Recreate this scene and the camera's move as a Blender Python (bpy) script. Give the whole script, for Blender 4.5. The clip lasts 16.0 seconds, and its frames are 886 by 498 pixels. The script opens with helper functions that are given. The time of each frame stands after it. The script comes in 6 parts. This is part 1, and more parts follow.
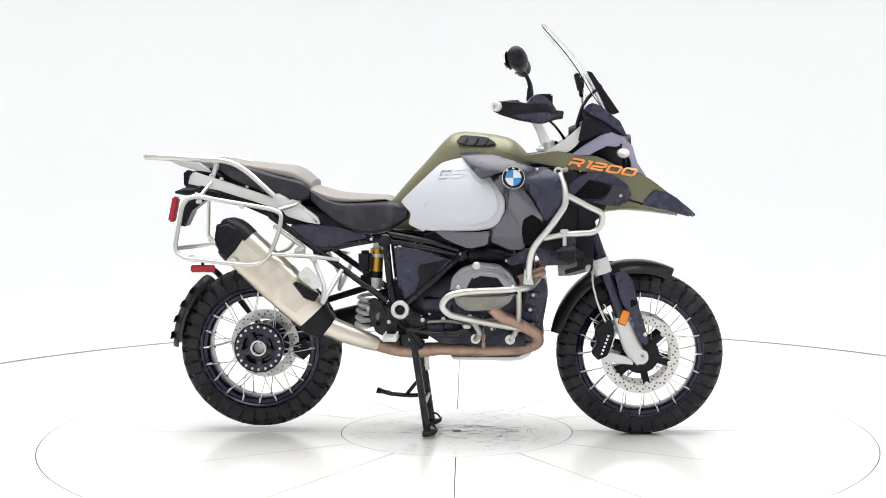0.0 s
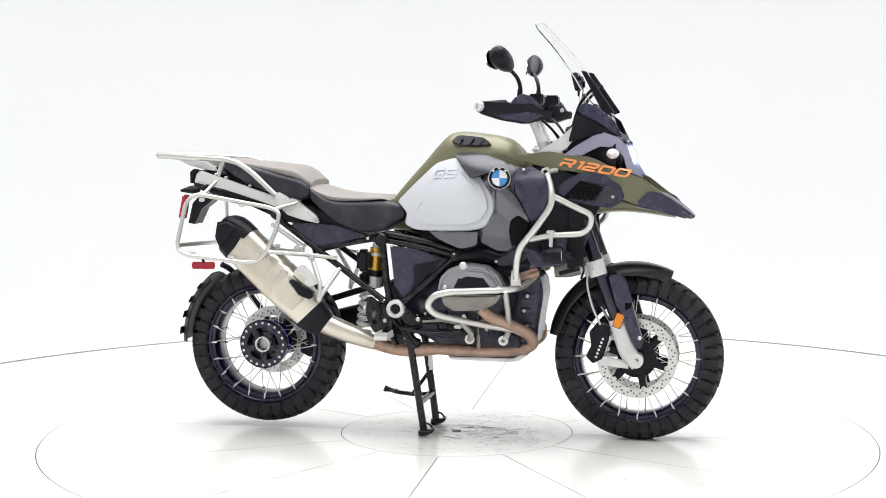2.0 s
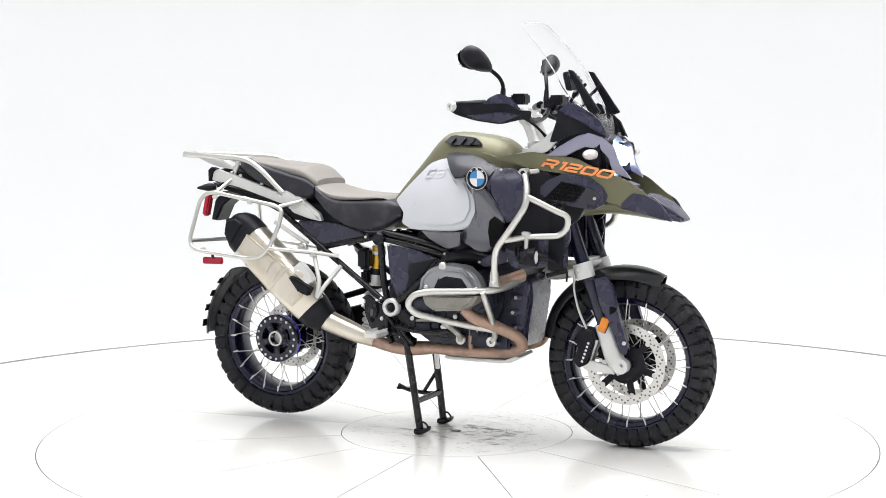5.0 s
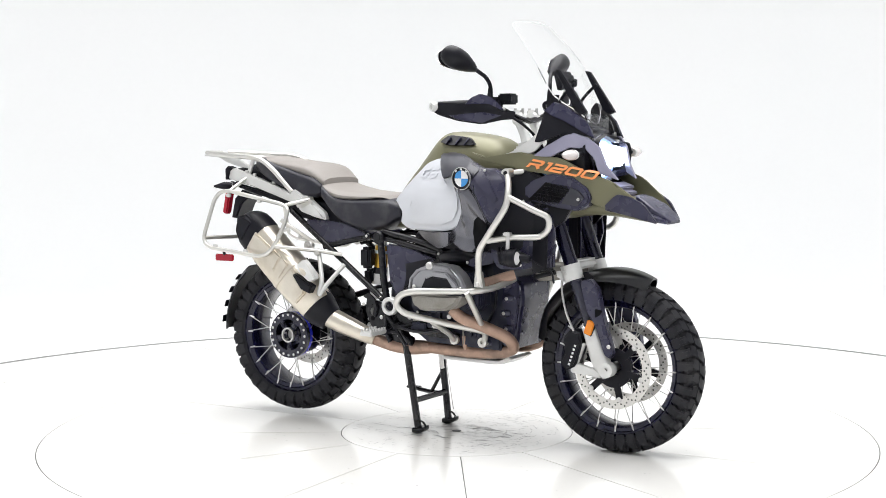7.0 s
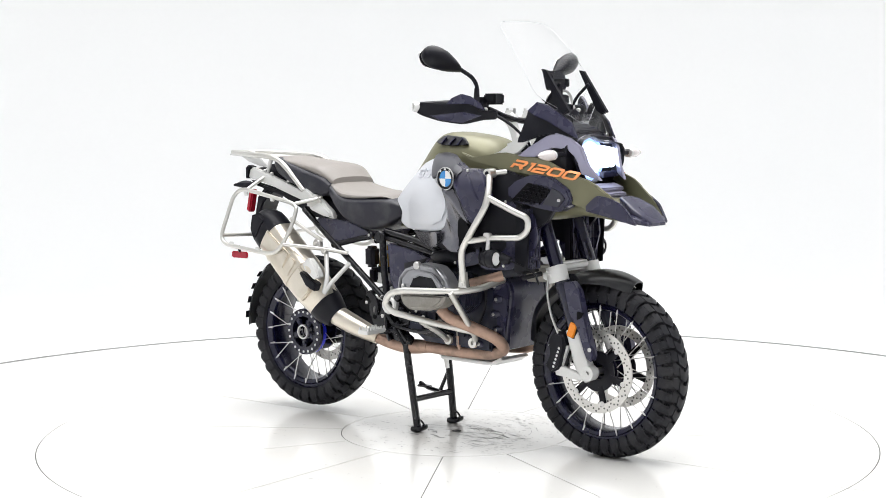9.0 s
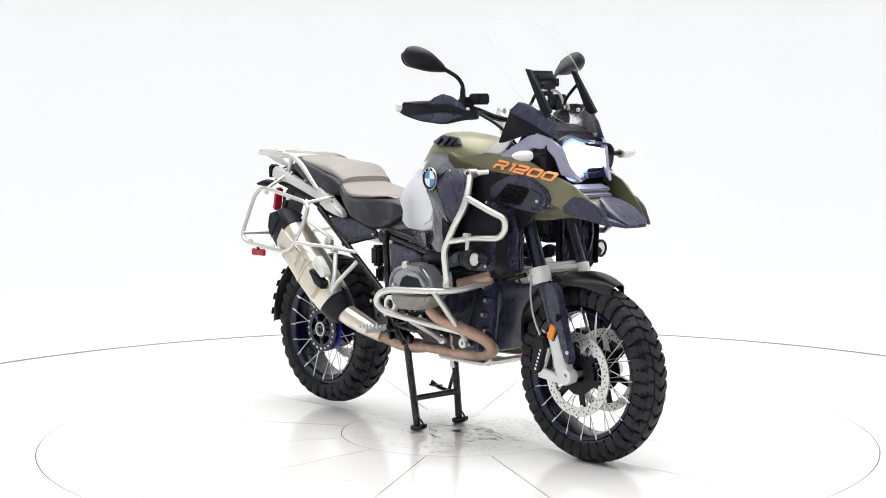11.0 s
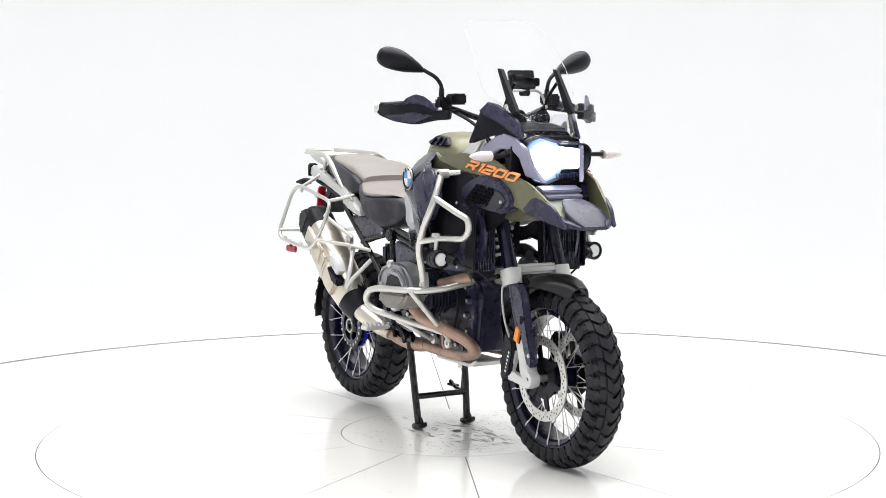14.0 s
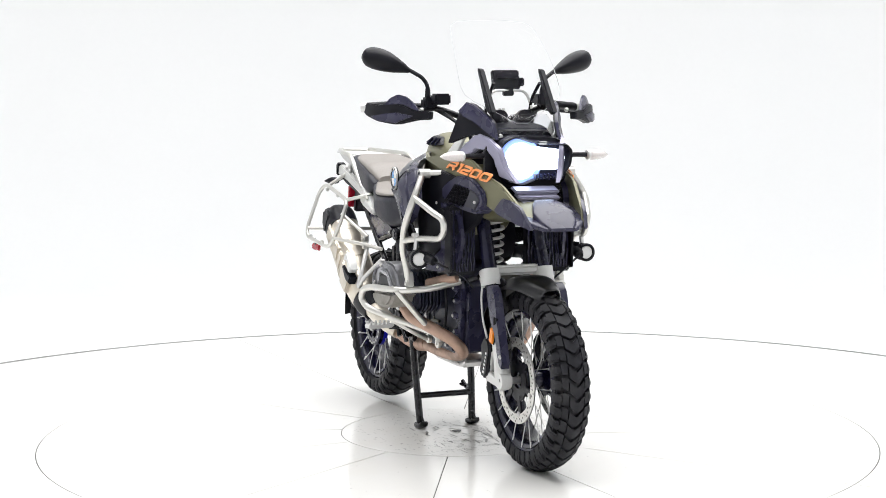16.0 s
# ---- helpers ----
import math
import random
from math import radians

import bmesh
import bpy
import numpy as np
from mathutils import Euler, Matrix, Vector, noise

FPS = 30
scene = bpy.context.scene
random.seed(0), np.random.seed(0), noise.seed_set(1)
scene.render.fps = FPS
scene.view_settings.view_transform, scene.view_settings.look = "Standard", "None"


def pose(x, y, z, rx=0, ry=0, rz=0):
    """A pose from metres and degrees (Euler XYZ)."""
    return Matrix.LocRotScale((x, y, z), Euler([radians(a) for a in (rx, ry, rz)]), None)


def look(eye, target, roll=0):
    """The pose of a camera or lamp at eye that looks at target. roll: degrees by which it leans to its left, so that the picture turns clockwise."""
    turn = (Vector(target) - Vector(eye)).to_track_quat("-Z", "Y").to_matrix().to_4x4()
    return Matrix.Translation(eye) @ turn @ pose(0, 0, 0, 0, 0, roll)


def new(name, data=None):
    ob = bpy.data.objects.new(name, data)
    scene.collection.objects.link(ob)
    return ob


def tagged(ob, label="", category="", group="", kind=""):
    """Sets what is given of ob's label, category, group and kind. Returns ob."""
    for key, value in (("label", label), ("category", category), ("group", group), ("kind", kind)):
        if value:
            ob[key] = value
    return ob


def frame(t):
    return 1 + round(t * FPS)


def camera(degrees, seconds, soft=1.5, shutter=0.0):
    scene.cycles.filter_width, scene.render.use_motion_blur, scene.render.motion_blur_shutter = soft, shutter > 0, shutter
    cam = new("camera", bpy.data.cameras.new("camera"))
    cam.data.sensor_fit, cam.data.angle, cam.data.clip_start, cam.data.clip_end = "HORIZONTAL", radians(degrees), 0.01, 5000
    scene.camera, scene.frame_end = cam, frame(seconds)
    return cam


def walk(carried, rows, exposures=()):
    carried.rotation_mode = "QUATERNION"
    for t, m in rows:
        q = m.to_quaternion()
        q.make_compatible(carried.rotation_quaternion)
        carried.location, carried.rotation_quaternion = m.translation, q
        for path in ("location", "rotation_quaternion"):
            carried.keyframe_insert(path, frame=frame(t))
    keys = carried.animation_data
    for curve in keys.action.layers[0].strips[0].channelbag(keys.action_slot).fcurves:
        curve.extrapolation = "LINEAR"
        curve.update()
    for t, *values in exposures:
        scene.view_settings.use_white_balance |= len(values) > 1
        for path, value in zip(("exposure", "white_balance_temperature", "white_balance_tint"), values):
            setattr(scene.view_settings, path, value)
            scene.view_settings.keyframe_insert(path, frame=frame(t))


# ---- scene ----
cam = camera(32.66, 16.0, soft=0.8)
HOLD = look((0, -5.920, 1.230), (-0.0512, 0.0580, 0.7198), -0.29)
walk(cam, [(0.0, HOLD), (16.0, HOLD)])
TURN = -3.975          # degrees of turntable turn each second
YAW = -3.6             # the motorcycle's heading on the turntable

# ---- light ----
world = bpy.data.worlds.new("studio_air")
scene.world = world
world.use_nodes = True
world.node_tree.nodes["Background"].inputs[0].default_value = (1, 1, 1, 1)
world.node_tree.nodes["Background"].inputs[1].default_value = 0.05
scene.view_settings.exposure = 0.0


def softbox(x, y, z, size, power, aim):
    data = bpy.data.lights.new("ceiling_softbox", "AREA")
    data.shape, data.size, data.energy, data.color = "DISK", size, power, (1.0, 0.997, 0.995)
    ob = new("ceiling_softbox", data)
    ob.matrix_world = look((x, y, z), aim)
    return ob


softbox(0, 0.3, 4.55, 6.0, 402, (0, 0.3, 0))

# ---- materials ----


def material(name, colour, rough=0.5, metal=0.0, grain=0.0, size=60.0, bump=0.0, stain=None, amount=0.3, stain_size=6.0,
             coat=0.0, spec=0.5):
    """Principled surface with fine grain in tone and relief, and larger stains or wear."""
    m = bpy.data.materials.new(name)
    m.use_nodes = True
    t = m.node_tree
    p = t.nodes["Principled BSDF"]
    p.inputs["Roughness"].default_value, p.inputs["Metallic"].default_value = rough, metal
    p.inputs["Coat Weight"].default_value = coat
    p.inputs["Coat Roughness"].default_value = 0.12
    p.inputs["Specular IOR Level"].default_value = spec
    place = t.nodes.new("ShaderNodeTexCoord").outputs["Object"]

    def noise_at(scale, detail):
        n = t.nodes.new("ShaderNodeTexNoise")
        n.inputs["Scale"].default_value, n.inputs["Detail"].default_value = scale, detail
        t.links.new(place, n.inputs["Vector"])
        return n.outputs["Fac"]

    def mix(fac, a, b):
        n = t.nodes.new("ShaderNodeMix")
        n.data_type = "RGBA"
        t.links.new(fac, n.inputs["Factor"])
        for socket, value in ((n.inputs["A"], a), (n.inputs["B"], b)):
            if isinstance(value, tuple):
                socket.default_value = (*value, 1)
            else:
                t.links.new(value, socket)
        return n.outputs["Result"]

    fine = noise_at(size, 4)
    lo, hi = (tuple(min(1, c * (1 + s * grain)) for c in colour) for s in (-1, 1))
    out = mix(fine, lo, hi)
    if stain:
        wide = noise_at(stain_size, 5)
        ramp = t.nodes.new("ShaderNodeMapRange")
        ramp.inputs["From Min"].default_value, ramp.inputs["From Max"].default_value = 0.5, 0.75
        ramp.inputs["To Max"].default_value = amount
        t.links.new(wide, ramp.inputs["Value"])
        out = mix(ramp.outputs["Result"], out, stain)
        r = t.nodes.new("ShaderNodeMapRange")
        r.inputs["To Min"].default_value, r.inputs["To Max"].default_value = rough * 0.85, min(1, rough * 1.25)
        t.links.new(wide, r.inputs["Value"])
        t.links.new(r.outputs["Result"], p.inputs["Roughness"])
    t.links.new(out, p.inputs["Base Color"])
    if bump:
        b = t.nodes.new("ShaderNodeBump")
        b.inputs["Strength"].default_value, b.inputs["Distance"].default_value = bump, 0.002
        t.links.new(fine, b.inputs["Height"])
        t.links.new(b.outputs["Normal"], p.inputs["Normal"])
    return m


def glowing(name, colour, strength):
    m = material(name, colour, 0.2)
    p = m.node_tree.nodes["Principled BSDF"]
    p.inputs["Emission Color"].default_value, p.inputs["Emission Strength"].default_value = (*colour, 1), strength
    return m


def clear(name, colour, rough=0.02, ior=1.45):
    m = bpy.data.materials.new(name)
    m.use_nodes = True
    p = m.node_tree.nodes["Principled BSDF"]
    p.inputs["Base Color"].default_value = (*colour, 1)
    p.inputs["Roughness"].default_value, p.inputs["Transmission Weight"].default_value = rough, 1.0
    p.inputs["IOR"].default_value = ior
    return m


WALL = material("white_studio_paint", (0.925, 0.932, 0.938), 0.6, grain=0.01, size=30, stain=(0.885, 0.905, 0.92), amount=0.25, stain_size=0.5)
DECK = material("white_turntable_enamel", (0.83, 0.822, 0.80), 0.13, grain=0.01, size=40, stain=(0.77, 0.735, 0.68), amount=0.4, stain_size=2.2, spec=0.5)
# black for flat plates that stand in for the dark depth of openings
VOID = material("opening_depth_black", (0.004, 0.004, 0.005), 0.7, spec=0.1)
JOINT = material("dark_joint", (0.12, 0.12, 0.115), 0.8)
SCUFF = material("grey_scuff", (0.17, 0.168, 0.16), 0.35, grain=0.6, size=25)
GAP_STRIP = material("grey_gap_strip", (0.2, 0.205, 0.2), 0.6, grain=0.3, size=20)
RUBBER = material("black_tyre_rubber", (0.019, 0.019, 0.023), 0.5, spec=0.2, grain=0.25, size=120, bump=0.25, stain=(0.07, 0.068, 0.07), amount=0.5, stain_size=9)
RIM = material("dark_blue_black_rim", (0.006, 0.006, 0.026), 0.18, metal=0.1, spec=0.55, grain=0.2, size=90, stain=(0.06, 0.06, 0.07), amount=0.3)
BLACK = material("black_plastic", (0.007, 0.007, 0.011), 0.36, spec=0.2, grain=0.2, size=200, bump=0.1, stain=(0.04, 0.04, 0.044), amount=0.25, stain_size=8)
SATIN_BLACK = material("satin_black_mudguard", (0.008, 0.008, 0.01), 0.3, spec=0.5, grain=0.2, size=200, stain=(0.03, 0.03, 0.032), amount=0.25, stain_size=8)
TUBE_BLACK = material("black_frame_paint", (0.006, 0.006, 0.009), 0.22, spec=0.28, grain=0.2, size=80, coat=0.15, stain=(0.05, 0.046, 0.043), amount=0.3, stain_size=11)
DARK = material("dark_blue_grey_plastic", (0.027, 0.026, 0.056), 0.26, spec=0.5, grain=0.1, size=150, bump=0.06, stain=(0.055, 0.053, 0.08), amount=0.25, stain_size=16)
GUNMETAL = material("satin_grey_metallic_paint", (0.125, 0.125, 0.145), 0.22, metal=0.75, grain=0.06, size=250, coat=0.3, stain=(0.105, 0.105, 0.12), amount=0.2)
SATIN = material("satin_dark_grey_paint", (0.036, 0.036, 0.048), 0.28, metal=0.2, grain=0.08, size=220, stain=(0.1, 0.1, 0.12), amount=0.3, stain_size=5)
SILVER_PAINT = material("silver_white_tank_paint", (0.64, 0.655, 0.7), 0.36, metal=0.2, grain=0.02, size=300, coat=0.3, stain=(0.56, 0.57, 0.58), amount=0.25, stain_size=4)
LILAC = material("lilac_silver_trim_paint", (0.33, 0.32, 0.43), 0.34, metal=0.5, grain=0.04, size=250, coat=0.2, stain=(0.28, 0.28, 0.33), amount=0.25)
OLIVE = material("matt_olive_paint", (0.165, 0.158, 0.092), 0.4, metal=0.3, grain=0.05, size=260, coat=0.15, stain=(0.165, 0.16, 0.1), amount=0.3, stain_size=4)
SEAT_GREY = material("grey_seat_vinyl", (0.235, 0.215, 0.2), 0.5, grain=0.1, size=160, bump=0.25, stain=(0.17, 0.155, 0.145), amount=0.35, stain_size=5)
SEAT_BLACK = material("black_grained_seat_vinyl", (0.016, 0.016, 0.025), 0.42, spec=0.4, grain=0.3, size=260, bump=0.5, stain=(0.11, 0.107, 0.11), amount=0.5, stain_size=14)
STEEL = material("brushed_stainless_tube", (0.64, 0.63, 0.6), 0.3, metal=0.85, grain=0.06, size=90, stain=(0.52, 0.48, 0.42), amount=0.35, stain_size=9)
ALLOY = material("white_silver_cast_alloy", (0.7, 0.7, 0.69), 0.38, metal=0.35, grain=0.04, size=140, bump=0.05, stain=(0.6, 0.58, 0.54), amount=0.3, stain_size=10)
TITAN = material("warm_titanium_exhaust", (0.66, 0.61, 0.53), 0.3, metal=0.85, grain=0.05, size=130, stain=(0.4, 0.34, 0.25), amount=0.6, stain_size=7)
COPPER = material("heat_browned_steel_header", (0.45, 0.30, 0.23), 0.45, metal=0.5, grain=0.15, size=70, bump=0.1, stain=(0.12, 0.095, 0.08), amount=0.8, stain_size=15)
ENGINE = material("dark_cast_engine_paint", (0.022, 0.024, 0.042), 0.36, spec=0.28, grain=0.25, size=150, bump=0.2, stain=(0.12, 0.11, 0.105), amount=0.45, stain_size=16)
COVER = material("silver_grey_cast_cover", (0.32, 0.32, 0.34), 0.28, metal=0.7, grain=0.08, size=200, bump=0.1, stain=(0.12, 0.115, 0.11), amount=0.4, stain_size=9)
DIRTY = material("weathered_raw_casting", (0.30, 0.285, 0.26), 0.55, metal=0.5, grain=0.2, size=120, bump=0.25, stain=(0.17, 0.155, 0.135), amount=0.6, stain_size=14)
BOLT = material("zinc_bolt", (0.62, 0.61, 0.6), 0.3, metal=0.9, grain=0.1, size=200)
DISC = material("drilled_steel_disc", (0.68, 0.665, 0.64), 0.3, metal=0.8, grain=0.08, size=150, stain=(0.52, 0.49, 0.45), amount=0.4, stain_size=14)
GOLD = material("gold_anodised_damper", (0.62, 0.36, 0.05), 0.28, metal=0.8, grain=0.06, size=120)
AMBER = material("amber_reflector", (0.85, 0.27, 0.02), 0.2, grain=0.15, size=350, bump=0.3)
RED = material("red_reflector", (0.42, 0.012, 0.03), 0.2, grain=0.25, size=300, bump=0.3)
ORANGE = material("orange_lettering", (0.86, 0.31, 0.1), 0.4, grain=0.04, size=120)
WHITE = material("white_print", (0.8, 0.8, 0.8), 0.4, grain=0.02)
BLUE = material("blue_enamel", (0.03, 0.25, 0.62), 0.25, grain=0.03, coat=0.6)
# saturated blue that stands in for a blue glow on the rear hub
HUB_BLUE = material("hub_glow_blue", (0.015, 0.022, 0.6), 0.3, metal=0.3, grain=0.05, size=120)
MIRROR = material("mirror_glass", (0.9, 0.9, 0.92), 0.03, metal=1.0)
CLEAR = clear("clear_acrylic", (1, 1, 1), 0.01, 1.06)
EDGE_GREY = material("frosted_acrylic_edge", (0.6, 0.61, 0.63), 0.3, grain=0.1)
DUSTY = clear("dusty_acrylic", (0.86, 0.87, 0.9), 0.12, 1.2)
INDICATOR = material("pale_indicator_lens", (0.74, 0.69, 0.68), 0.12, grain=0.15, size=180, bump=0.3, coat=0.6)
BEAM = glowing("lit_headlamp", (0.72, 0.83, 1.0), 4.5)
# weak blue emission in place of the glare round the lit lens
BEAM_GLARE = glowing("headlamp_glare_glow", (0.3, 0.45, 1.0), 0.9)
CEILING = material("white_ceiling", (0.85, 0.85, 0.85), 0.7, grain=0.02, size=20)

# ---- mesh tools ----


def lerp(v, a, b, p, q):
    u = min(1, max(0, (v - a) / (b - a)))
    u = u * u * (3 - 2 * u)
    return p + (q - p) * u


def finish(name, bm, mat, parent=None, label="", angle=38):
    bmesh.ops.recalc_face_normals(bm, faces=bm.faces[:])
    for e in bm.edges:
        e.smooth = len(e.link_faces) == 2 and e.calc_face_angle(0) < radians(angle)
    for f in bm.faces:
        f.smooth = True
    me = bpy.data.meshes.new(name)
    bm.to_mesh(me)
    bm.free()
    me.materials.append(mat)
    ob = new(name, me)
    ob.parent = parent
    if label:
        tagged(ob, label)
    return ob


def part(name, bm, mat, parent, label="", angle=38):
    return finish(name, bm, mat, parent, label, angle)


def again(ob, m, parent=None):
    """Another piece on the same mesh, at the pose m."""
    o = new(ob.name.split(".")[0], ob.data)
    o.parent = parent or ob.parent
    o.matrix_basis = m
    if "label" in ob:
        o["label"] = ob["label"]
    return o


def join(*bms):
    out = bms[0]
    for b in bms[1:]:
        me = bpy.data.meshes.new("tmp")
        b.to_mesh(me)
        out.from_mesh(me)
        b.free()
        bpy.data.meshes.remove(me)
    return out


def moved(bm, m):
    bmesh.ops.transform(bm, matrix=m, verts=bm.verts[:])
    return bm


def corners_rounded(pts, r, closed=False, steps=5):
    pts = [Vector(p) for p in pts]
    n, out = len(pts), []
    for i, p in enumerate(pts):
        if not closed and i in (0, n - 1):
            out.append(p)
            continue
        a, b = pts[i - 1] - p, pts[(i + 1) % n] - p
        d = min(r, a.length * 0.45, b.length * 0.45)
        a, b = p + a.normalized() * d, p + b.normalized() * d
        for k in range(steps + 1):
            u = k / steps
            out.append(a * (1 - u) ** 2 + p * 2 * u * (1 - u) + b * u ** 2)
    return out


def tube(pts, r, bend=0.04, closed=False, n=10, r_end=None):
    """A round bar or pipe through pts, with rounded bends and closed ends."""
    pts = corners_rounded(pts, bend, closed)
    bm, rings, m = bmesh.new(), [], len(pts)
    side = None
    for i, p in enumerate(pts):
        a = pts[i - 1] if closed or i else p
        b = pts[(i + 1) % m] if closed or i < m - 1 else p
        t = (b - a).normalized()
        if side is None:
            side = t.orthogonal().normalized()
        side = (side - t * side.dot(t)).normalized()
        up = t.cross(side)
        rr = r if r_end is None else r + (r_end - r) * i / (m - 1)
        rings.append([bm.verts.new(p + (side * math.cos(2 * math.pi * k / n) + up * math.sin(2 * math.pi * k / n)) * rr) for k in range(n)])
    if closed:
        # the seam of a closed bar keeps its nearest verts together
        first = min(range(n), key=lambda k: (rings[0][k].co - rings[-1][0].co).length)
        rings.append(rings[0][first:] + rings[0][:first])
    for p, q in zip(rings, rings[1:]):
        for k in range(n):
            bm.faces.new((p[k], p[(k + 1) % n], q[(k + 1) % n], q[k]))
    if not closed:
        bm.faces.new(rings[0][::-1])
        bm.faces.new(rings[-1])
    return bm


def smooth_outline(pts, rounds):
    for _ in range(rounds):
        out = []
        for a, b in zip(pts, pts[1:] + pts[:1]):
            out += [(a[0] * 0.87 + b[0] * 0.13, a[1] * 0.87 + b[1] * 0.13), (a[0] * 0.13 + b[0] * 0.87, a[1] * 0.13 + b[1] * 0.87)]
        pts = out
    return pts


def slab(outline, y0, y1, bevel=0.004, rounds=0, seg=2):
    """A plate with its outline in x and z, from y0 to y1, with rounded edges."""
    bm = bmesh.new()
    f = bm.faces.new([bm.verts.new((x, y0, z)) for x, z in smooth_outline(outline, rounds)])
    out = bmesh.ops.extrude_face_region(bm, geom=[f])
    bmesh.ops.translate(bm, vec=(0, y1 - y0, 0), verts=[v for v in out["geom"] if isinstance(v, bmesh.types.BMVert)])
    if bevel:
        bmesh.ops.bevel(bm, geom=[e for e in bm.edges if abs(e.verts[0].co.y - e.verts[1].co.y) < 1e-6], offset=bevel, segments=seg, affect="EDGES")
    return bm


def panel(outline, reach, side, thick=0.006, edge=0.006, rounds=1, step=0.028):
    """A thin shaped body panel: outline in x and z, bent so that it lies reach(x, z) from the middle plane."""
    bm = bmesh.new()
    f = bm.faces.new([bm.verts.new((x, 0, z)) for x, z in smooth_outline(outline, rounds)])
    xs, zs = [p[0] for p in outline], [p[1] for p in outline]
    for axis, lo, hi in ((0, min(xs), max(xs)), (2, min(zs), max(zs))):
        no = Vector((axis == 0, 0, axis == 2))
        for k in range(1, int((hi - lo) / step)):
            bmesh.ops.bisect_plane(bm, geom=bm.verts[:] + bm.edges[:] + bm.faces[:], dist=1e-5, plane_co=no * (lo + k * step + 0.00037), plane_no=no)
    for v in bm.verts:
        v.co.y = side * reach(v.co.x, v.co.z)
    back = bmesh.ops.extrude_face_region(bm, geom=bm.faces[:])
    inner = {v for v in back["geom"] if isinstance(v, bmesh.types.BMVert)}
    bmesh.ops.translate(bm, vec=(0, -side * thick, 0), verts=list(inner))
    bmesh.ops.recalc_face_normals(bm, faces=bm.faces[:])
    front = [e for e in bm.edges if not (set(e.verts) & inner) and any(set(f.verts) & inner for f in e.link_faces)]
    bmesh.ops.bevel(bm, geom=front, offset=min(edge * 0.5, thick * 0.45), segments=2, affect="EDGES", clamp_overlap=False)
    return bm


def loft(rings, closed=True, caps=True):
    bm = bmesh.new()
    vs = [[bm.verts.new(p) for p in ring] for ring in rings]
    n = len(vs[0])
    for p, q in zip(vs, vs[1:]):
        for k in range(n if closed else n - 1):
            bm.faces.new((p[k], p[(k + 1) % n], q[(k + 1) % n], q[k]))
    if caps:
        bm.faces.new(vs[0][::-1])
        bm.faces.new(vs[-1])
    return bm


def oval(w, h, power=2.0, n=24):
    out = []
    for k in range(n):
        c, s = math.cos(2 * math.pi * k / n), math.sin(2 * math.pi * k / n)
        out.append((math.copysign(abs(c) ** (2 / power), c) * w, math.copysign(abs(s) ** (2 / power), s) * h))
    return out


def hull(sections, power=2.6, n=28):
    """A body along x from sections (x, z_top, z_low, half_width)."""
    return loft([[(x, a, (t + l) / 2 + b) for a, b in oval(w, (t - l) / 2, power, n)] for x, t, l, w in sections])


def spline(rows, steps=4):
    """Sections between the given ones, by smooth curves."""
    r = [np.array(q, float) for q in rows]
    r = [r[0] * 2 - r[1]] + r + [r[-1] * 2 - r[-2]]
    out = []
    for i in range(1, len(r) - 2):
        for k in range(steps):
            u = k / steps
            out.append(0.5 * (2 * r[i] + (r[i + 1] - r[i - 1]) * u + (2 * r[i - 1] - 5 * r[i] + 4 * r[i + 1] - r[i + 2]) * u * u
                              + (3 * r[i] - r[i - 1] - 3 * r[i + 1] + r[i + 2]) * u ** 3))
    return [tuple(float(v) for v in q) for q in out] + [tuple(float(v) for v in r[-2])]


def lathe(profile, n=48, closed=True):
    """Turned about the y axis: profile of (radius, y)."""
    rings = []
    for k in range(n):
        a = 2 * math.pi * k / n
        rings.append([(r * math.cos(a), y, r * math.sin(a)) for r, y in profile])
    bm = bmesh.new()
    vs = [[bm.verts.new(p) for p in ring] for ring in rings]
    m = len(profile)
    for k in range(n):
        p, q = vs[k], vs[(k + 1) % n]
        for j in range(m if closed else m - 1):
            bm.faces.new((p[j], p[(j + 1) % m], q[(j + 1) % m], q[j]))
    return bm


def drum(r, y0, y1, bevel=0.003, n=20):
    """A disc or short cylinder about the y axis."""
    b = min(bevel, abs(y1 - y0) / 3, r / 3) * (1 if y1 > y0 else -1)
    return lathe([(0.0004, y0), (r - abs(b), y0), (r, y0 + b), (r, y1 - b), (r - abs(b), y1), (0.0004, y1)], n)


def block(x, y, z, dx, dy, dz, bevel=0.004, seg=2):
    bm = bmesh.new()
    bmesh.ops.create_cube(bm, size=1, matrix=Matrix.Translation((x, y, z)) @ Matrix.Diagonal((dx, dy, dz, 1)))
    bmesh.ops.bevel(bm, geom=bm.edges[:], offset=min(bevel, dx / 3, dy / 3, dz / 3), segments=seg, affect="EDGES")
    return bm


def bolt(x, y, z, side, r=0.008, h=0.006):
    """A round-headed bolt that faces outward along y."""
    return moved(join(drum(r, 0, side * h, 0.002, 12), drum(r * 0.5, side * h, side * (h + 0.001), 0.0003, 6)), pose(x, y, z))

# ---- the studio ----
RING_1, RING_2, EDGE = 0.457, 1.615, 2.876


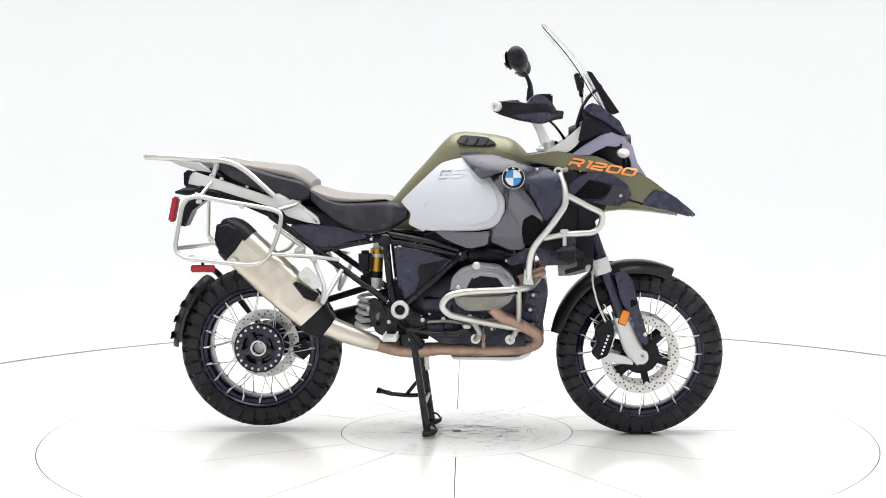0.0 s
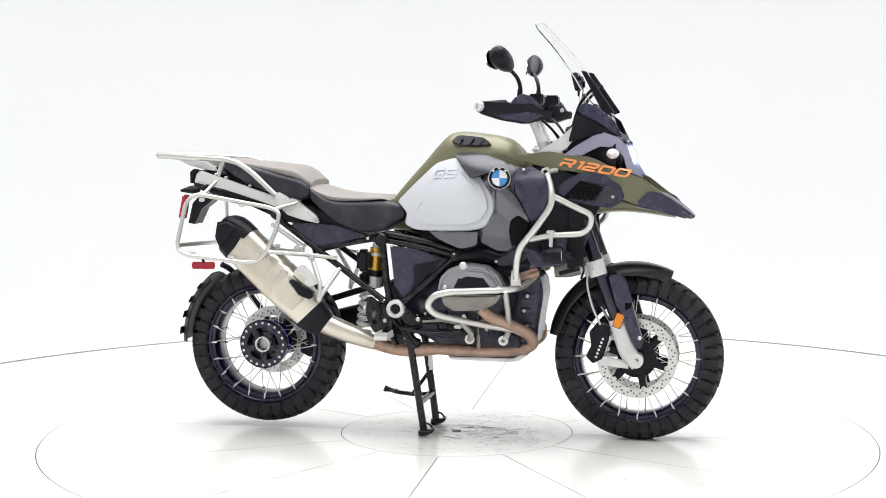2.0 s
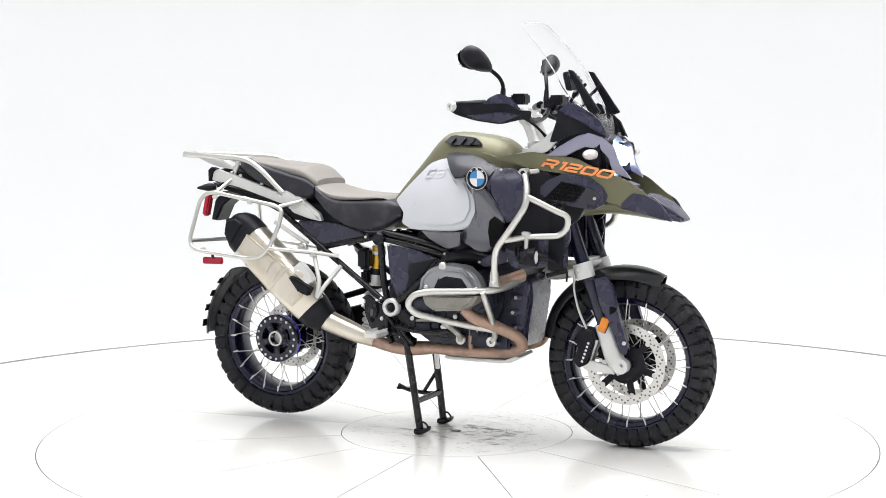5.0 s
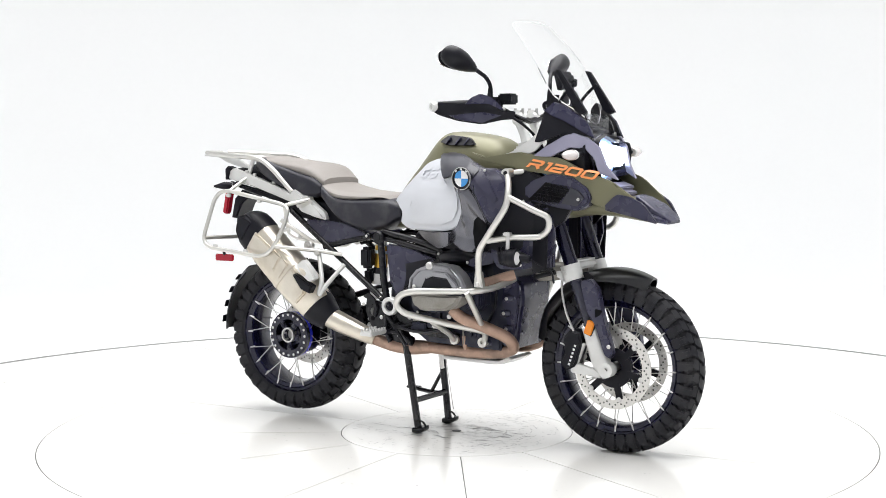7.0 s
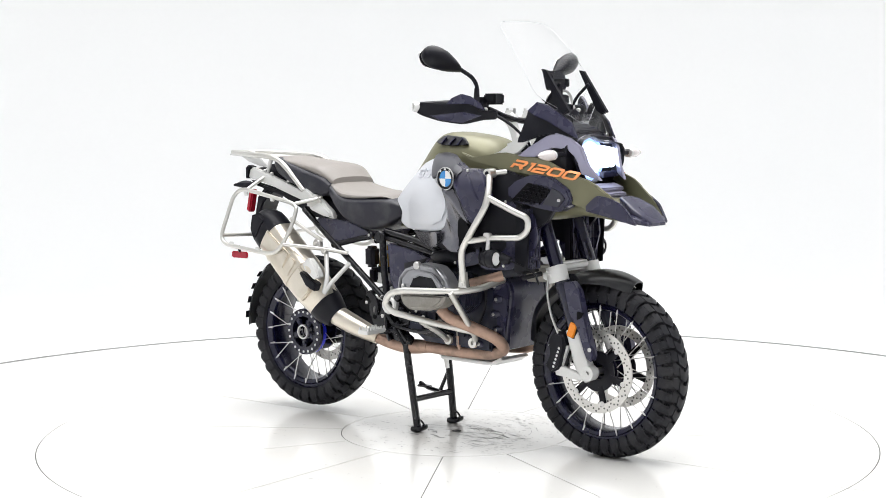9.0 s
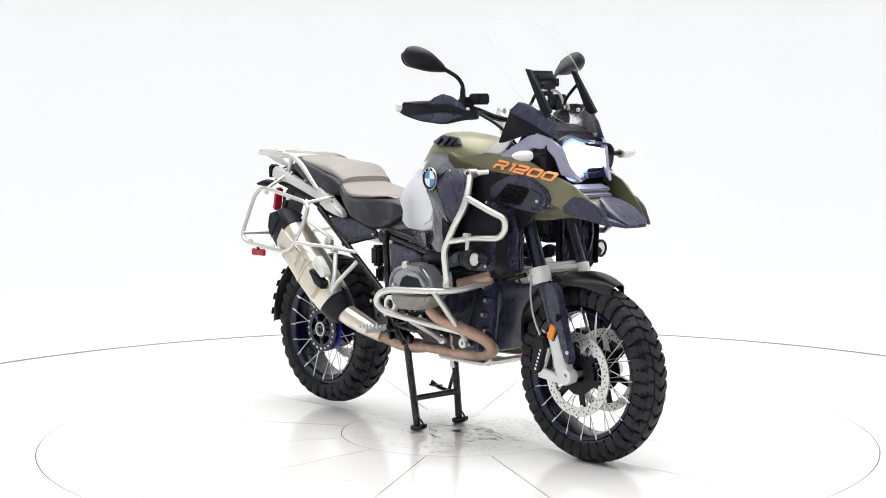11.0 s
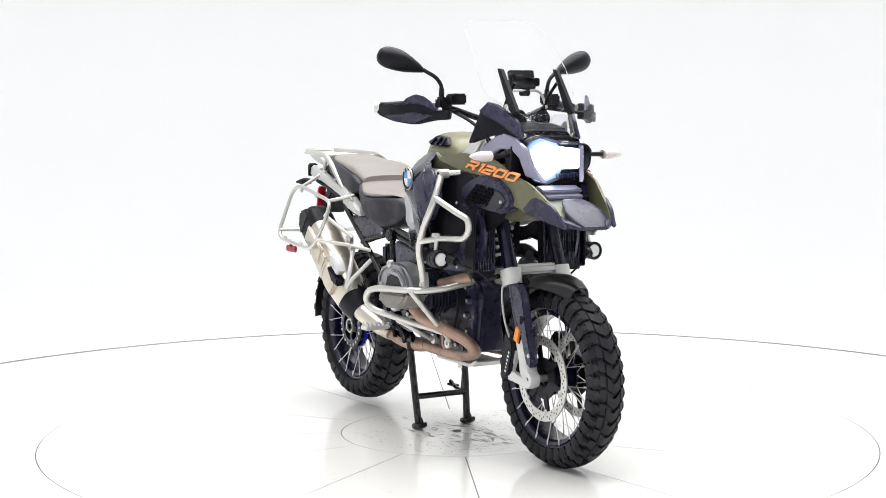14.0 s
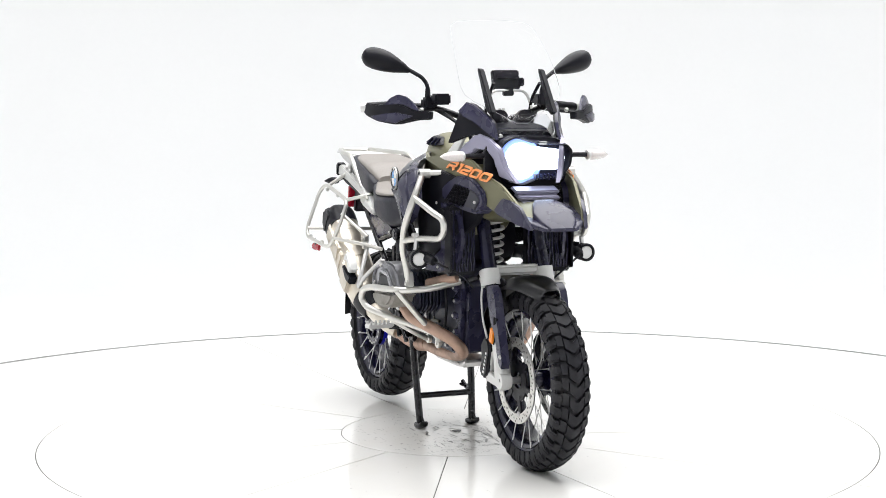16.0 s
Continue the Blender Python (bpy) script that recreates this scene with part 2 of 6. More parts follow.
def flat_ring(r0, r1, a0, a1, z0, z1, n=24, gap=0.0, bevel=0.0):
    bm = bmesh.new()
    g0 = gap / max(r0, 0.02)
    g1 = gap / r1
    low = []
    for k in range(n + 1):
        u = k / n
        low.append(((r0, a0 + g0 + (a1 - a0 - 2 * g0) * u), (r1, a0 + g1 + (a1 - a0 - 2 * g1) * u)))
    grid = [[[bm.verts.new((r * math.cos(a), r * math.sin(a), z)) for r, a in row] for row in low] for z in (z0, z1)]
    for k in range(n):
        (a, b), (c, d) = grid[1][k], grid[1][k + 1]
        bm.faces.new((a, b, d, c))
        (e, f), (g, h) = grid[0][k], grid[0][k + 1]
        bm.faces.new((e, g, h, f))
        bm.faces.new((a, c, g, e))
        bm.faces.new((b, f, h, d))
    for k in (0, n):
        (a, b), (e, f) = grid[1][k], grid[0][k]
        bm.faces.new((a, e, f, b))
    return bm


def studio():
    # outer floor, cove and wall are one turned sheet round the turntable
    R = 7.4
    prof = [(EDGE + 0.05, -0.05), (EDGE + 0.05, 0.0), (4.6, 0.0)]
    prof += [(5.4 + 2.0 * math.sin(a), 2.0 - 2.0 * math.cos(a)) for a in [math.pi / 2 * k / 10 for k in range(11)]]
    floor_profile = [p for p in prof if p[1] <= 0.0]
    wall_profile = [(5.4, 0.0)] + prof[4:] + [(R, 4.8), (R + 0.15, 4.8), (R + 0.15, -0.1), (5.4, -0.1)]
    floor_profile = floor_profile[:2] + [(5.4, 0.0), (5.4, -0.1), (EDGE + 0.05, -0.1)]
    up = Matrix.Rotation(radians(90), 4, "X")
    tagged(finish("floor", moved(lathe([(r, z) for r, z in floor_profile], 128), up), WALL), "white painted studio floor round the turntable", "floor", kind="structure")
    # grey strip laid in the edge gap to draw its dark line
    tagged(finish("floor_gap_strip", moved(lathe([(EDGE + 0.002, -0.01), (EDGE + 0.048, -0.002), (EDGE + 0.048, -0.05), (EDGE + 0.002, -0.05)], 128), up), GAP_STRIP), "grey strip in the gap round the turntable", "trim", kind="structure")
    tagged(finish("wall_round", moved(lathe([(r, z) for r, z in wall_profile], 96), up), WALL), "seamless white round studio wall with a coved foot", "wall", kind="structure")
    tagged(finish("ceiling", moved(lathe([(0.001, 4.8), (R + 0.15, 4.8), (R + 0.15, 4.95), (0.001, 4.95)], 96), up), CEILING), "plain white studio ceiling", "ceiling", kind="structure")


def turntable():
    base = finish("turntable", moved(drum(EDGE, -0.03, -0.004, 0.001, 128), Matrix.Rotation(radians(-90), 4, "X") @ Matrix.Diagonal((1, -1, 1, 1))), JOINT)
    tagged(base, "round white enamelled vehicle turntable in wedge panels with scuffed middle", "turntable", kind="structure")
    part("centre_plate", flat_ring(0.012, RING_1 - 0.0016, 0, 2 * math.pi, -0.003, 0.0, 96), DECK, base, "scuffed white centre plate")
    for r0, r1 in ((RING_1 + 0.0016, RING_2 - 0.002), (RING_2 + 0.002, EDGE)):
        a = radians(30)
        first = part("floor_panel", flat_ring(r0, r1, radians(-0.5), radians(-0.5) + a, -0.003, 0.0, 16, 0.0018), DECK, base)
        for k in range(1, 12):
            again(first, Matrix.Rotation(a * k, 4, "Z"))
    part("centre_hole", moved(drum(0.018, 0, 0.0015, 0.0004, 20), Matrix.Rotation(radians(90), 4, "X")), BLACK, base, "dark centre hole")
    rnd = random.Random(4)
    bm = bmesh.new()

    def flake(x, y, w, d, turn):
        n = rnd.randint(5, 8)
        ring = []
        for k in range(n):
            a = 2 * math.pi * k / n
            s = rnd.uniform(0.5, 1.0)
            p = Vector((math.cos(a) * w * s, math.sin(a) * d * s, 0))
            p.rotate(Euler((0, 0, turn)))
            ring.append(bm.verts.new((x + p.x, y + p.y, 0.0008)))
        bm.faces.new(ring)

    for _ in range(420):
        r, a = 0.42 * math.sqrt(rnd.random()), rnd.uniform(0, 2 * math.pi)
        flake(r * math.cos(a), r * math.sin(a), rnd.uniform(0.003, 0.016), rnd.uniform(0.001, 0.004), rnd.gauss(0.1, 0.35))
    for _ in range(60):
        flake(rnd.gauss(0.02, 0.14), rnd.gauss(0.0, 0.1), rnd.uniform(0.01, 0.05), rnd.uniform(0.002, 0.007), rnd.gauss(0.1, 0.25))
    for _ in range(60):
        r, a, n = rnd.uniform(0.08, 0.44), rnd.gauss(0.3, 1.1), rnd.randint(3, 9)
        for k in range(n):
            b = a + k * 0.02 / r * rnd.uniform(0.7, 1.1)
            flake(r * math.cos(b), r * math.sin(b) + rnd.gauss(0, 0.002), rnd.uniform(0.005, 0.014), rnd.uniform(0.0008, 0.0028), b + math.pi / 2)
    for _ in range(340):
        r, a = rnd.uniform(0.46, 2.7), rnd.uniform(0, 2 * math.pi)
        flake(r * math.cos(a), r * math.sin(a), rnd.uniform(0.002, 0.009), rnd.uniform(0.0015, 0.004), rnd.uniform(0, 3))
    tagged(part("scuff_marks", bm, SCUFF, base, "grey scuffs and specks"), kind="stuff")
    return base


studio()
table = turntable()

# ---- the motorcycle ----
bike = tagged(new("motorcycle"), "olive and silver adventure motorcycle on its centre stand, headlamp lit", "motorcycle")
FW, RW = (0.717, 0.322), (-0.776, 0.338)      # wheel centres (x, z)


def tyre(R, width, rim_r, blocks, name, parent, label):
    """A knobbly tyre: carcass turned about y, with raised tread blocks."""
    w = width / 2
    prof = [(rim_r - 0.004, -w * 0.72), (rim_r + 0.012, -w * 0.86), (rim_r + (R - rim_r) * 0.5, -w * 0.99), (R - 0.047, -w * 0.93), (R - 0.0275, -w * 0.69),
            (R - 0.0155, -w * 0.36), (R - 0.0115, 0)]
    prof += [(r, -y) for r, y in reversed(prof[:-1])]
    bm = lathe(prof + [(rim_r - 0.012, w * 0.6), (rim_r - 0.012, -w * 0.6)], 72)

    def knob(a0, da, stations):
        # stations: (share of the half width, radius drop, shift along the tread) across the tyre
        lo, hi = [], []
        for y, drop, shift in stations:
            for u in (-1, 1):
                for lst, r, spread in ((lo, R - drop - 0.02, 1.0), (hi, R - drop, 0.9)):
                    aa = a0 + shift + da * u * spread
                    lst.append(bm.verts.new((r * math.cos(aa), y * w, r * math.sin(aa))))
        n = len(stations)
        for k in range(n - 1):
            i = 2 * k
            bm.faces.new((hi[i], hi[i + 1], hi[i + 3], hi[i + 2]))
            for q in (0, 1):
                bm.faces.new((lo[i + q], hi[i + q], hi[i + 2 + q], lo[i + 2 + q]))
        for i in (0, 2 * n - 2):
            bm.faces.new((lo[i], hi[i], hi[i + 1], lo[i + 1]))

    step = 2 * math.pi / blocks
    vee = 1.05 * step
    for k in range(blocks):
        a = k * step
        # one chevron over the crown, then two rows of lugs on each shoulder
        knob(a, step * 0.39, [(y, d, vee * abs(y)) for y, d in ((-0.42, 0.0052), (-0.22, 0.002), (-0.07, 0.0006), (0.07, 0.0006), (0.22, 0.002), (0.42, 0.0052))])
        for q in (-1, 1):
            knob(a + 0.1 * step, step * 0.42, [(q * y, d, vee * 0.5 + 0.35 * step * (y - 0.5)) for y, d in ((0.48, 0.0066), (0.64, 0.0112), (0.78, 0.0175))])
            knob(a + 0.62 * step, step * 0.35, [(q * y, d, 0) for y, d in ((0.83, 0.0195), (0.95, 0.0265), (1.015, 0.038))])
            knob(a + 0.62 * step, step * 0.16, [(q * y, d, 0) for y, d in ((0.80, 0.0168), (0.95, 0.0235), (1.05, 0.037))])
            knob(a + 0.62 * step, step * 0.42, [(q * y, d, 0) for y, d in ((1.03, 0.0405), (1.04, 0.046), (1.01, 0.056))])
    for r, y in ((rim_r + 0.016, 0.9), (rim_r + 0.022, 0.92)):
        for q in (-1, 1):
            bm = join(bm, lathe([(r - 0.0014, q * w * y), (r, q * (w * y + 0.0022)), (r + 0.0014, q * w * y)], 72))
    return part(name, bm, RUBBER, parent, label, 30)


def disc(R, r, y, thick, parent, label, holes=36):
    """A brake disc with rows of drilled holes."""
    bm = lathe([(r, y - thick / 2), (R, y - thick / 2), (R, y + thick / 2), (r, y + thick / 2)], 72)
    d = part("brake_disc", bm, DISC, parent, label)
    dots = bmesh.new()
    for k in range(holes * 2):
        a = 2 * math.pi * k / (holes * 2)
        rr = r + (R - r) * (0.25, 0.5, 0.76, 0.5)[k % 4]
        for s in (-1, 1):
            c = Vector((rr * math.cos(a), y + s * (thick / 2 + 0.0006), rr * math.sin(a)))
            dots.faces.new([dots.verts.new(c + Vector((math.cos(b), 0, math.sin(b))) * 0.0038) for b in [2 * math.pi * j / 8 for j in range(8)]])
    tagged(part("drilled_holes", dots, JOINT, d), kind="stuff")
    return d


def wheel(name, x, z, R, width, rim_r, hub_r, hub_w, blocks, spokes, label):
    w = part(name, lathe([(rim_r + 0.004, -width * 0.36), (rim_r + 0.006, -width * 0.42), (rim_r - 0.004, -width * 0.44), (rim_r - 0.012, -width * 0.40), (rim_r - 0.014, -width * 0.43),
                          (rim_r - 0.026, -width * 0.40), (rim_r - 0.032, -width * 0.33), (rim_r - 0.034, 0), (rim_r - 0.032, width * 0.33), (rim_r - 0.026, width * 0.40),
                          (rim_r - 0.014, width * 0.43), (rim_r - 0.012, width * 0.40), (rim_r - 0.004, width * 0.44), (rim_r + 0.006, width * 0.42), (rim_r + 0.004, width * 0.36), (rim_r - 0.012, 0)], 72), RIM, bike, label)
    w.matrix_basis = pose(x, 0, z)
    tyre(R, width, rim_r, blocks, "tyre", w, "knobbly black rubber tyre")
    part("hub", lathe([(0.022, -hub_w), (hub_r * 0.55, -hub_w), (hub_r * 0.6, -hub_w * 0.8), (hub_r, -hub_w * 0.75), (hub_r, -hub_w * 0.55), (hub_r * 0.5, -hub_w * 0.4),
                       (hub_r * 0.5, hub_w * 0.4), (hub_r, hub_w * 0.55), (hub_r, hub_w * 0.75), (hub_r * 0.6, hub_w * 0.8), (hub_r * 0.55, hub_w), (0.022, hub_w)], 40), RIM, w)
    first = None
    for k in range(spokes):
        s = -1 if k % 2 else 1
        a = 2 * math.pi * (k // 2) / (spokes / 2) + (0.09 if s > 0 else 0)
        cross = 0.42 if (k // 2) % 2 else -0.42
        p = Vector((hub_r * 0.93 * math.cos(a + cross), s * hub_w * 0.65, hub_r * 0.93 * math.sin(a + cross)))
        q = Vector(((rim_r - 0.012) * math.cos(a), s * width * 0.435, (rim_r - 0.012) * math.sin(a)))
        if first is None:
            first = part("spoke", tube([(0, 0, 0), (0, 0, (q - p).length * 0.8), (0, 0, (q - p).length)], 0.0019, n=6), BOLT, w, "bright steel spoke")
            ob = first
        else:
            ob = again(first, Matrix())
        ob.matrix_basis = Matrix.Translation(p) @ (q - p).to_track_quat("Z", "Y").to_matrix().to_4x4()
    nip = None
    for k in range(spokes):
        s = -1 if k % 2 else 1
        a = 2 * math.pi * (k // 2) / (spokes / 2) + (0.09 if s > 0 else 0)
        q = Vector(((rim_r - 0.016) * math.cos(a), s * width * 0.43, (rim_r - 0.016) * math.sin(a)))
        m = Matrix.Translation(q) @ Vector((-math.cos(a), -s * 0.12, -math.sin(a))).to_track_quat("Z", "Y").to_matrix().to_4x4()
        if nip is None:
            nip = part("spoke_nipple", tube([(0, 0, -0.002), (0, 0, 0.018)], 0.0028, n=6), BOLT, w)
            nip.matrix_basis = m
        else:
            again(nip, m)
    return w


def front_wheel():
    w = wheel("front_wheel", *FW, 0.325, 0.125, 0.252, 0.062, 0.05, 40, 40, "blue-black spoked front wheel rim")
    for s in (-1, 1):
        disc(0.152, 0.118, s * 0.075, 0.005, w, "drilled front brake disc")
        carrier = lathe([(0.03, s * 0.06), (0.074, s * 0.066), (0.074, s * 0.072), (0.03, s * 0.07)], 32)
        part("disc_carrier", carrier, BLACK, w)
        for k in range(6):
            part("carrier_arm", moved(block(0.088, s * 0.07, 0, 0.066, 0.007, 0.026, 0.002), Matrix.Rotation(2 * math.pi * k / 6 + 0.3, 4, "Y")), BLACK, w)
        for k in range(6):
            a = 2 * math.pi * k / 6 + 0.3
            part("disc_bobbin", bolt(0.118 * math.cos(a), s * 0.077, -0.118 * math.sin(a), s, 0.01, 0.004), BOLT, w)
    part("axle", drum(0.013, -0.14, 0.14, 0.003, 20), BOLT, w)
    part("axle_socket", drum(0.009, -0.141, -0.139, 0.0003, 12), JOINT, w)


def rear_wheel():
    w = wheel("rear_wheel", *RW, 0.322, 0.155, 0.234, 0.085, 0.055, 34, 40, "blue-black spoked rear wheel rim")
    disc(0.138, 0.098, 0.07, 0.006, w, "drilled rear brake disc", 30)
    flange = lathe([(0.066, -0.075), (0.092, -0.075), (0.098, -0.07), (0.098, -0.055), (0.066, -0.055)], 40)
    for k in range(5):
        flange = join(flange, moved(block(0.048, -0.066, 0, 0.056, 0.014, 0.026, 0.003), Matrix.Rotation(2 * math.pi * k / 5 + 0.3, 4, "Y")))
    part("hub_carrier", flange, RIM, w, "dark five-armed hub flange")
    # added band that carries the hub's blue glow as its own colour
    part("hub_glow_band", lathe([(0.09, -0.052), (0.0955, -0.052), (0.0955, -0.034), (0.09, -0.034)], 40), HUB_BLUE, w, "blue band added for the glow on the rear hub")
    part("hollow_axle", lathe([(0.025, -0.082), (0.031, -0.082), (0.031, 0.06), (0.025, 0.06)], 32), BOLT, w, "bright hollow rear axle")
    # pale disc set inside the hollow axle to make its bore look bright
    part("bore_bright_disc", drum(0.025, -0.05, -0.03, 0.001, 24), ALLOY, w)
    for k in range(20):
        a = 2 * math.pi * k / 20
        part("hub_bolt", bolt(0.085 * math.cos(a), -0.075, 0.085 * math.sin(a), -1, 0.0055, 0.003), BOLT, w)
    for k in range(5):
        a = 2 * math.pi * k / 5 + 0.3
        part("wheel_bolt", bolt(0.048 * math.cos(a), -0.073, -0.048 * math.sin(a), -1, 0.008, 0.004), ENGINE, w)


front_wheel()
rear_wheel()


# ---- tank, side panels, beak and screen ----
def tank_reach(x, z):
    r = float(np.interp(x, (-0.26, -0.1, 0.0, 0.1, 0.22), (0.10, 0.155, 0.207, 0.250, 0.280)))
    return r - 2.0 * max(0, z - 0.9) ** 2 - 1.2 * max(0, 0.86 - z) ** 2


def cover_reach(x, z):
    r = float(np.interp(x, (-0.12, 0.0, 0.1, 0.235, 0.32, 0.42), (0.16, 0.222, 0.280, 0.335, 0.346, 0.326)))
    return r - 6.5 * max(0, z - 0.97) ** 2 - 0.8 * max(0, 0.9 - z) ** 2


def knee_reach(x, z):
    # a crest runs down and forward from the badge, over a hollow round the vent
    u = min(1, max(0, ((x - 0.20) * 0.155 - (z - 1.0) * 0.145) / (0.155 ** 2 + 0.145 ** 2)))
    d = math.hypot(x - 0.20 - 0.155 * u, z - 1.0 + 0.145 * u)
    below = z < 1.0 - 0.935 * (x - 0.20)
    hollow = lerp(d, 0.0, 0.07, 0.0, 0.024) * lerp(z, 0.74, 0.80, 0.2, 1.0) if below else 0.0
    fold = 0.012 * math.exp(-((x - 0.222 - 0.35 * max(0, 0.88 - z)) / 0.014) ** 2) * lerp(z, 0.80, 0.88, 0.3, 1.0) if below else 0.0
    return cover_reach(x, z) + 0.010 * math.exp(-(d / 0.014) ** 2) - hollow + fold


def upper_reach(x, z):
    crease = float(np.interp(x, (0.028, 0.125, 0.216, 0.30), (1.096, 1.062, 1.05, 1.03)))
    return cover_reach(x, z) + 0.006 + 0.014 * max(0, 1 - abs(z - crease) / 0.035)


def beak_reach(x, z):
    return float(np.interp(x, (0.1, 0.25, 0.42, 0.6, 0.72, 0.85, 0.93), (0.2, 0.24, 0.226, 0.18, 0.155, 0.12, 0.088))) - 0.3 * max(0, z - 1.03) - 0.55 * max(0, z - float(np.interp(x, (0.6, 0.72, 0.8, 0.93), (1.06, 1.02, 0.96, 0.87)))) * (x > 0.6)


def wing_reach(x, z):
    return float(np.interp(x, (0.47, 0.51, 0.56, 0.61, 0.66), (0.195, 0.183, 0.155, 0.12, 0.088))) + 0.25 * max(0, 1.29 - z)


def tank():
    top = [(-0.243, 0.923), (-0.187, 0.989), (-0.102, 1.082), (-0.035, 1.156), (0.013, 1.183), (0.097, 1.18), (0.207, 1.16), (0.262, 1.12), (0.291, 1.08)]
    widths = [0.07, 0.082, 0.10, 0.118, 0.132, 0.142, 0.142, 0.125, 0.10]
    rows = [(x, z, 0.80, w) for (x, z), w in zip(top, widths)]
    part("fuel_tank", hull(spline(rows, 3), 3.4, 40), OLIVE, bike, "matt olive fuel tank")
    part("filler_cap", moved(join(drum(0.045, 0, 0.012, 0.004, 28), block(0.0, 0.016, 0.03, 0.025, 0.008, 0.03, 0.003)), pose(0.15, 0, 1.142, 86, 0, 0)), DARK, bike)
    for s in (-1, 1):
        part("tank_panel", panel([(-0.205, 0.919), (-0.136, 0.986), (-0.05, 1.065), (0.003, 1.081), (0.039, 1.086), (0.087, 1.035), (0.115, 1.009), (0.146, 1.02), (0.18, 0.971), (0.201, 0.935), (0.201, 0.888), (0.174, 0.838), (0.146, 0.823), (0.087, 0.812), (-0.062, 0.808), (-0.131, 0.81), (-0.175, 0.831), (-0.165, 0.872), (-0.184, 0.895)], tank_reach, s, 0.02, 0.008, 1),
             SILVER_PAINT, bike, "silver-white side panel of the tank")
        part("tank_recess", panel([(-0.12, 0.894), (-0.081, 0.951), (0.004, 1.046), (0.057, 1.046), (0.109, 0.993), (0.143, 0.999), (0.172, 0.951), (0.181, 0.902), (0.151, 0.852), (0.088, 0.835), (-0.082, 0.83), (-0.131, 0.839)], lambda x, z: tank_reach(x, z) + 0.006, s, 0.01, 0.009, 1),
             SILVER_PAINT, bike)
        part("upper_cover", panel([(0.021, 1.102), (0.073, 1.108), (0.149, 1.101), (0.226, 1.08), (0.299, 1.05), (0.278, 1.009), (0.201, 1.036), (0.148, 1.02), (0.117, 1.011), (0.086, 1.036)], upper_reach, s, 0.02, 0.008, 1, 0.014), SATIN, bike, "dark satin upper tank cover")
        part("knee_cover", panel([(0.144, 1.02), (0.201, 1.036), (0.253, 0.994), (0.299, 0.942), (0.347, 0.862), (0.31, 0.82), (0.27, 0.748), (0.219, 0.746), (0.173, 0.765), (0.148, 0.774), (0.135, 0.812), (0.175, 0.837), (0.207, 0.891), (0.207, 0.942)], knee_reach, s, 0.03, 0.008, 1, 0.011), GUNMETAL, bike, "satin grey knee cover")
        part("lower_cover", panel([(-0.074, 0.809), (0.086, 0.809), (0.146, 0.816), (0.137, 0.764), (0.065, 0.745), (-0.021, 0.773)], lambda x, z: cover_reach(x, z) - 0.004, s, 0.02, 0.006, 1), GUNMETAL, bike)
        part("knee_vent", panel([(0.271, 0.862), (0.303, 0.882), (0.334, 0.862), (0.338, 0.838), (0.309, 0.768), (0.272, 0.766), (0.263, 0.82)], lambda x, z: knee_reach(x, z) + 0.003, s, 0.02, 0.004, 1, 0.011), VOID, bike, "black air vent")
        part("outer_cover", panel([(0.233, 1.077), (0.299, 1.054), (0.353, 1.055), (0.400, 1.026), (0.428, 0.954), (0.388, 0.881), (0.351, 0.856), (0.31, 0.939), (0.262, 1.002)], lambda x, z: cover_reach(x, z) + 0.012, s, 0.03, 0.01, 1), DARK, bike, "dark outer cover")
        part("inset_plate", panel([(0.311, 1.049), (0.353, 1.013), (0.389, 0.945), (0.376, 0.935), (0.296, 1.011)], lambda x, z: cover_reach(x, z) + 0.018, s, 0.006, 0.005, 0), DARK, bike)
        part("tank_vent", panel([(0.009, 1.146), (0.03, 1.173), (0.127, 1.164), (0.152, 1.149), (0.165, 1.136), (0.105, 1.132), (0.041, 1.135)], lambda x, z: float(np.interp(z, (1.13, 1.148, 1.163, 1.175), (0.135, 0.128, 0.114, 0.092))), s, 0.016, 0.004, 1), BLACK, bike, "black louvred tank vent")
        for u in range(3):
            lx, lz = [(0.045, 1.15), (0.088, 1.15), (0.126, 1.147)][u]
            part("vent_louvre", moved(block(0, 0, 0, 0.005, 0.012, 0.034, 0.001), pose(lx, s * 0.124, lz, s * 30, 30, 0)), DARK, bike)
        bx, bz = [(0.235, 1.017)][0]
        badge = part("badge", moved(join(lathe([(0.03, 0), (0.041, 0), (0.041, s * 0.008), (0.038, s * 0.011), (0.03, s * 0.009)], 40)), pose(bx, s * 0.336, bz, 0, 0, 4 * s)), BLACK, bike, "round badge with blue and white quarters")
        part("badge_rim", moved(lathe([(0.0395, s * 0.006), (0.042, s * 0.006), (0.042, s * 0.011), (0.0395, s * 0.011)], 40), pose(bx, s * 0.336, bz, 0, 0, 4 * s)), BOLT, badge)
        for a in (50, 90, 130):
            part("writing_bar", moved(block(0, 0, 0, 0.009, 0.002, 0.006, 0.0008), pose(bx, s * 0.336, bz, 0, 0, 4 * s) @ pose(0.0352 * math.cos(radians(a)), s * 0.0105, 0.0352 * math.sin(radians(a)), 0, 90 - a, 0)), WHITE, badge)
        for k in range(4):
            bm = bmesh.new()
            ring = [(0, 0)] + [(0.0295 * math.cos(math.pi / 2 * (k + j / 8)), 0.0295 * math.sin(math.pi / 2 * (k + j / 8))) for j in range(9)]
            f = bm.faces.new([bm.verts.new((a, s * 0.004, b)) for a, b in ring])
            out = bmesh.ops.extrude_face_region(bm, geom=[f])
            bmesh.ops.translate(bm, vec=(0, s * 0.005, 0), verts=[v for v in out["geom"] if isinstance(v, bmesh.types.BMVert)])
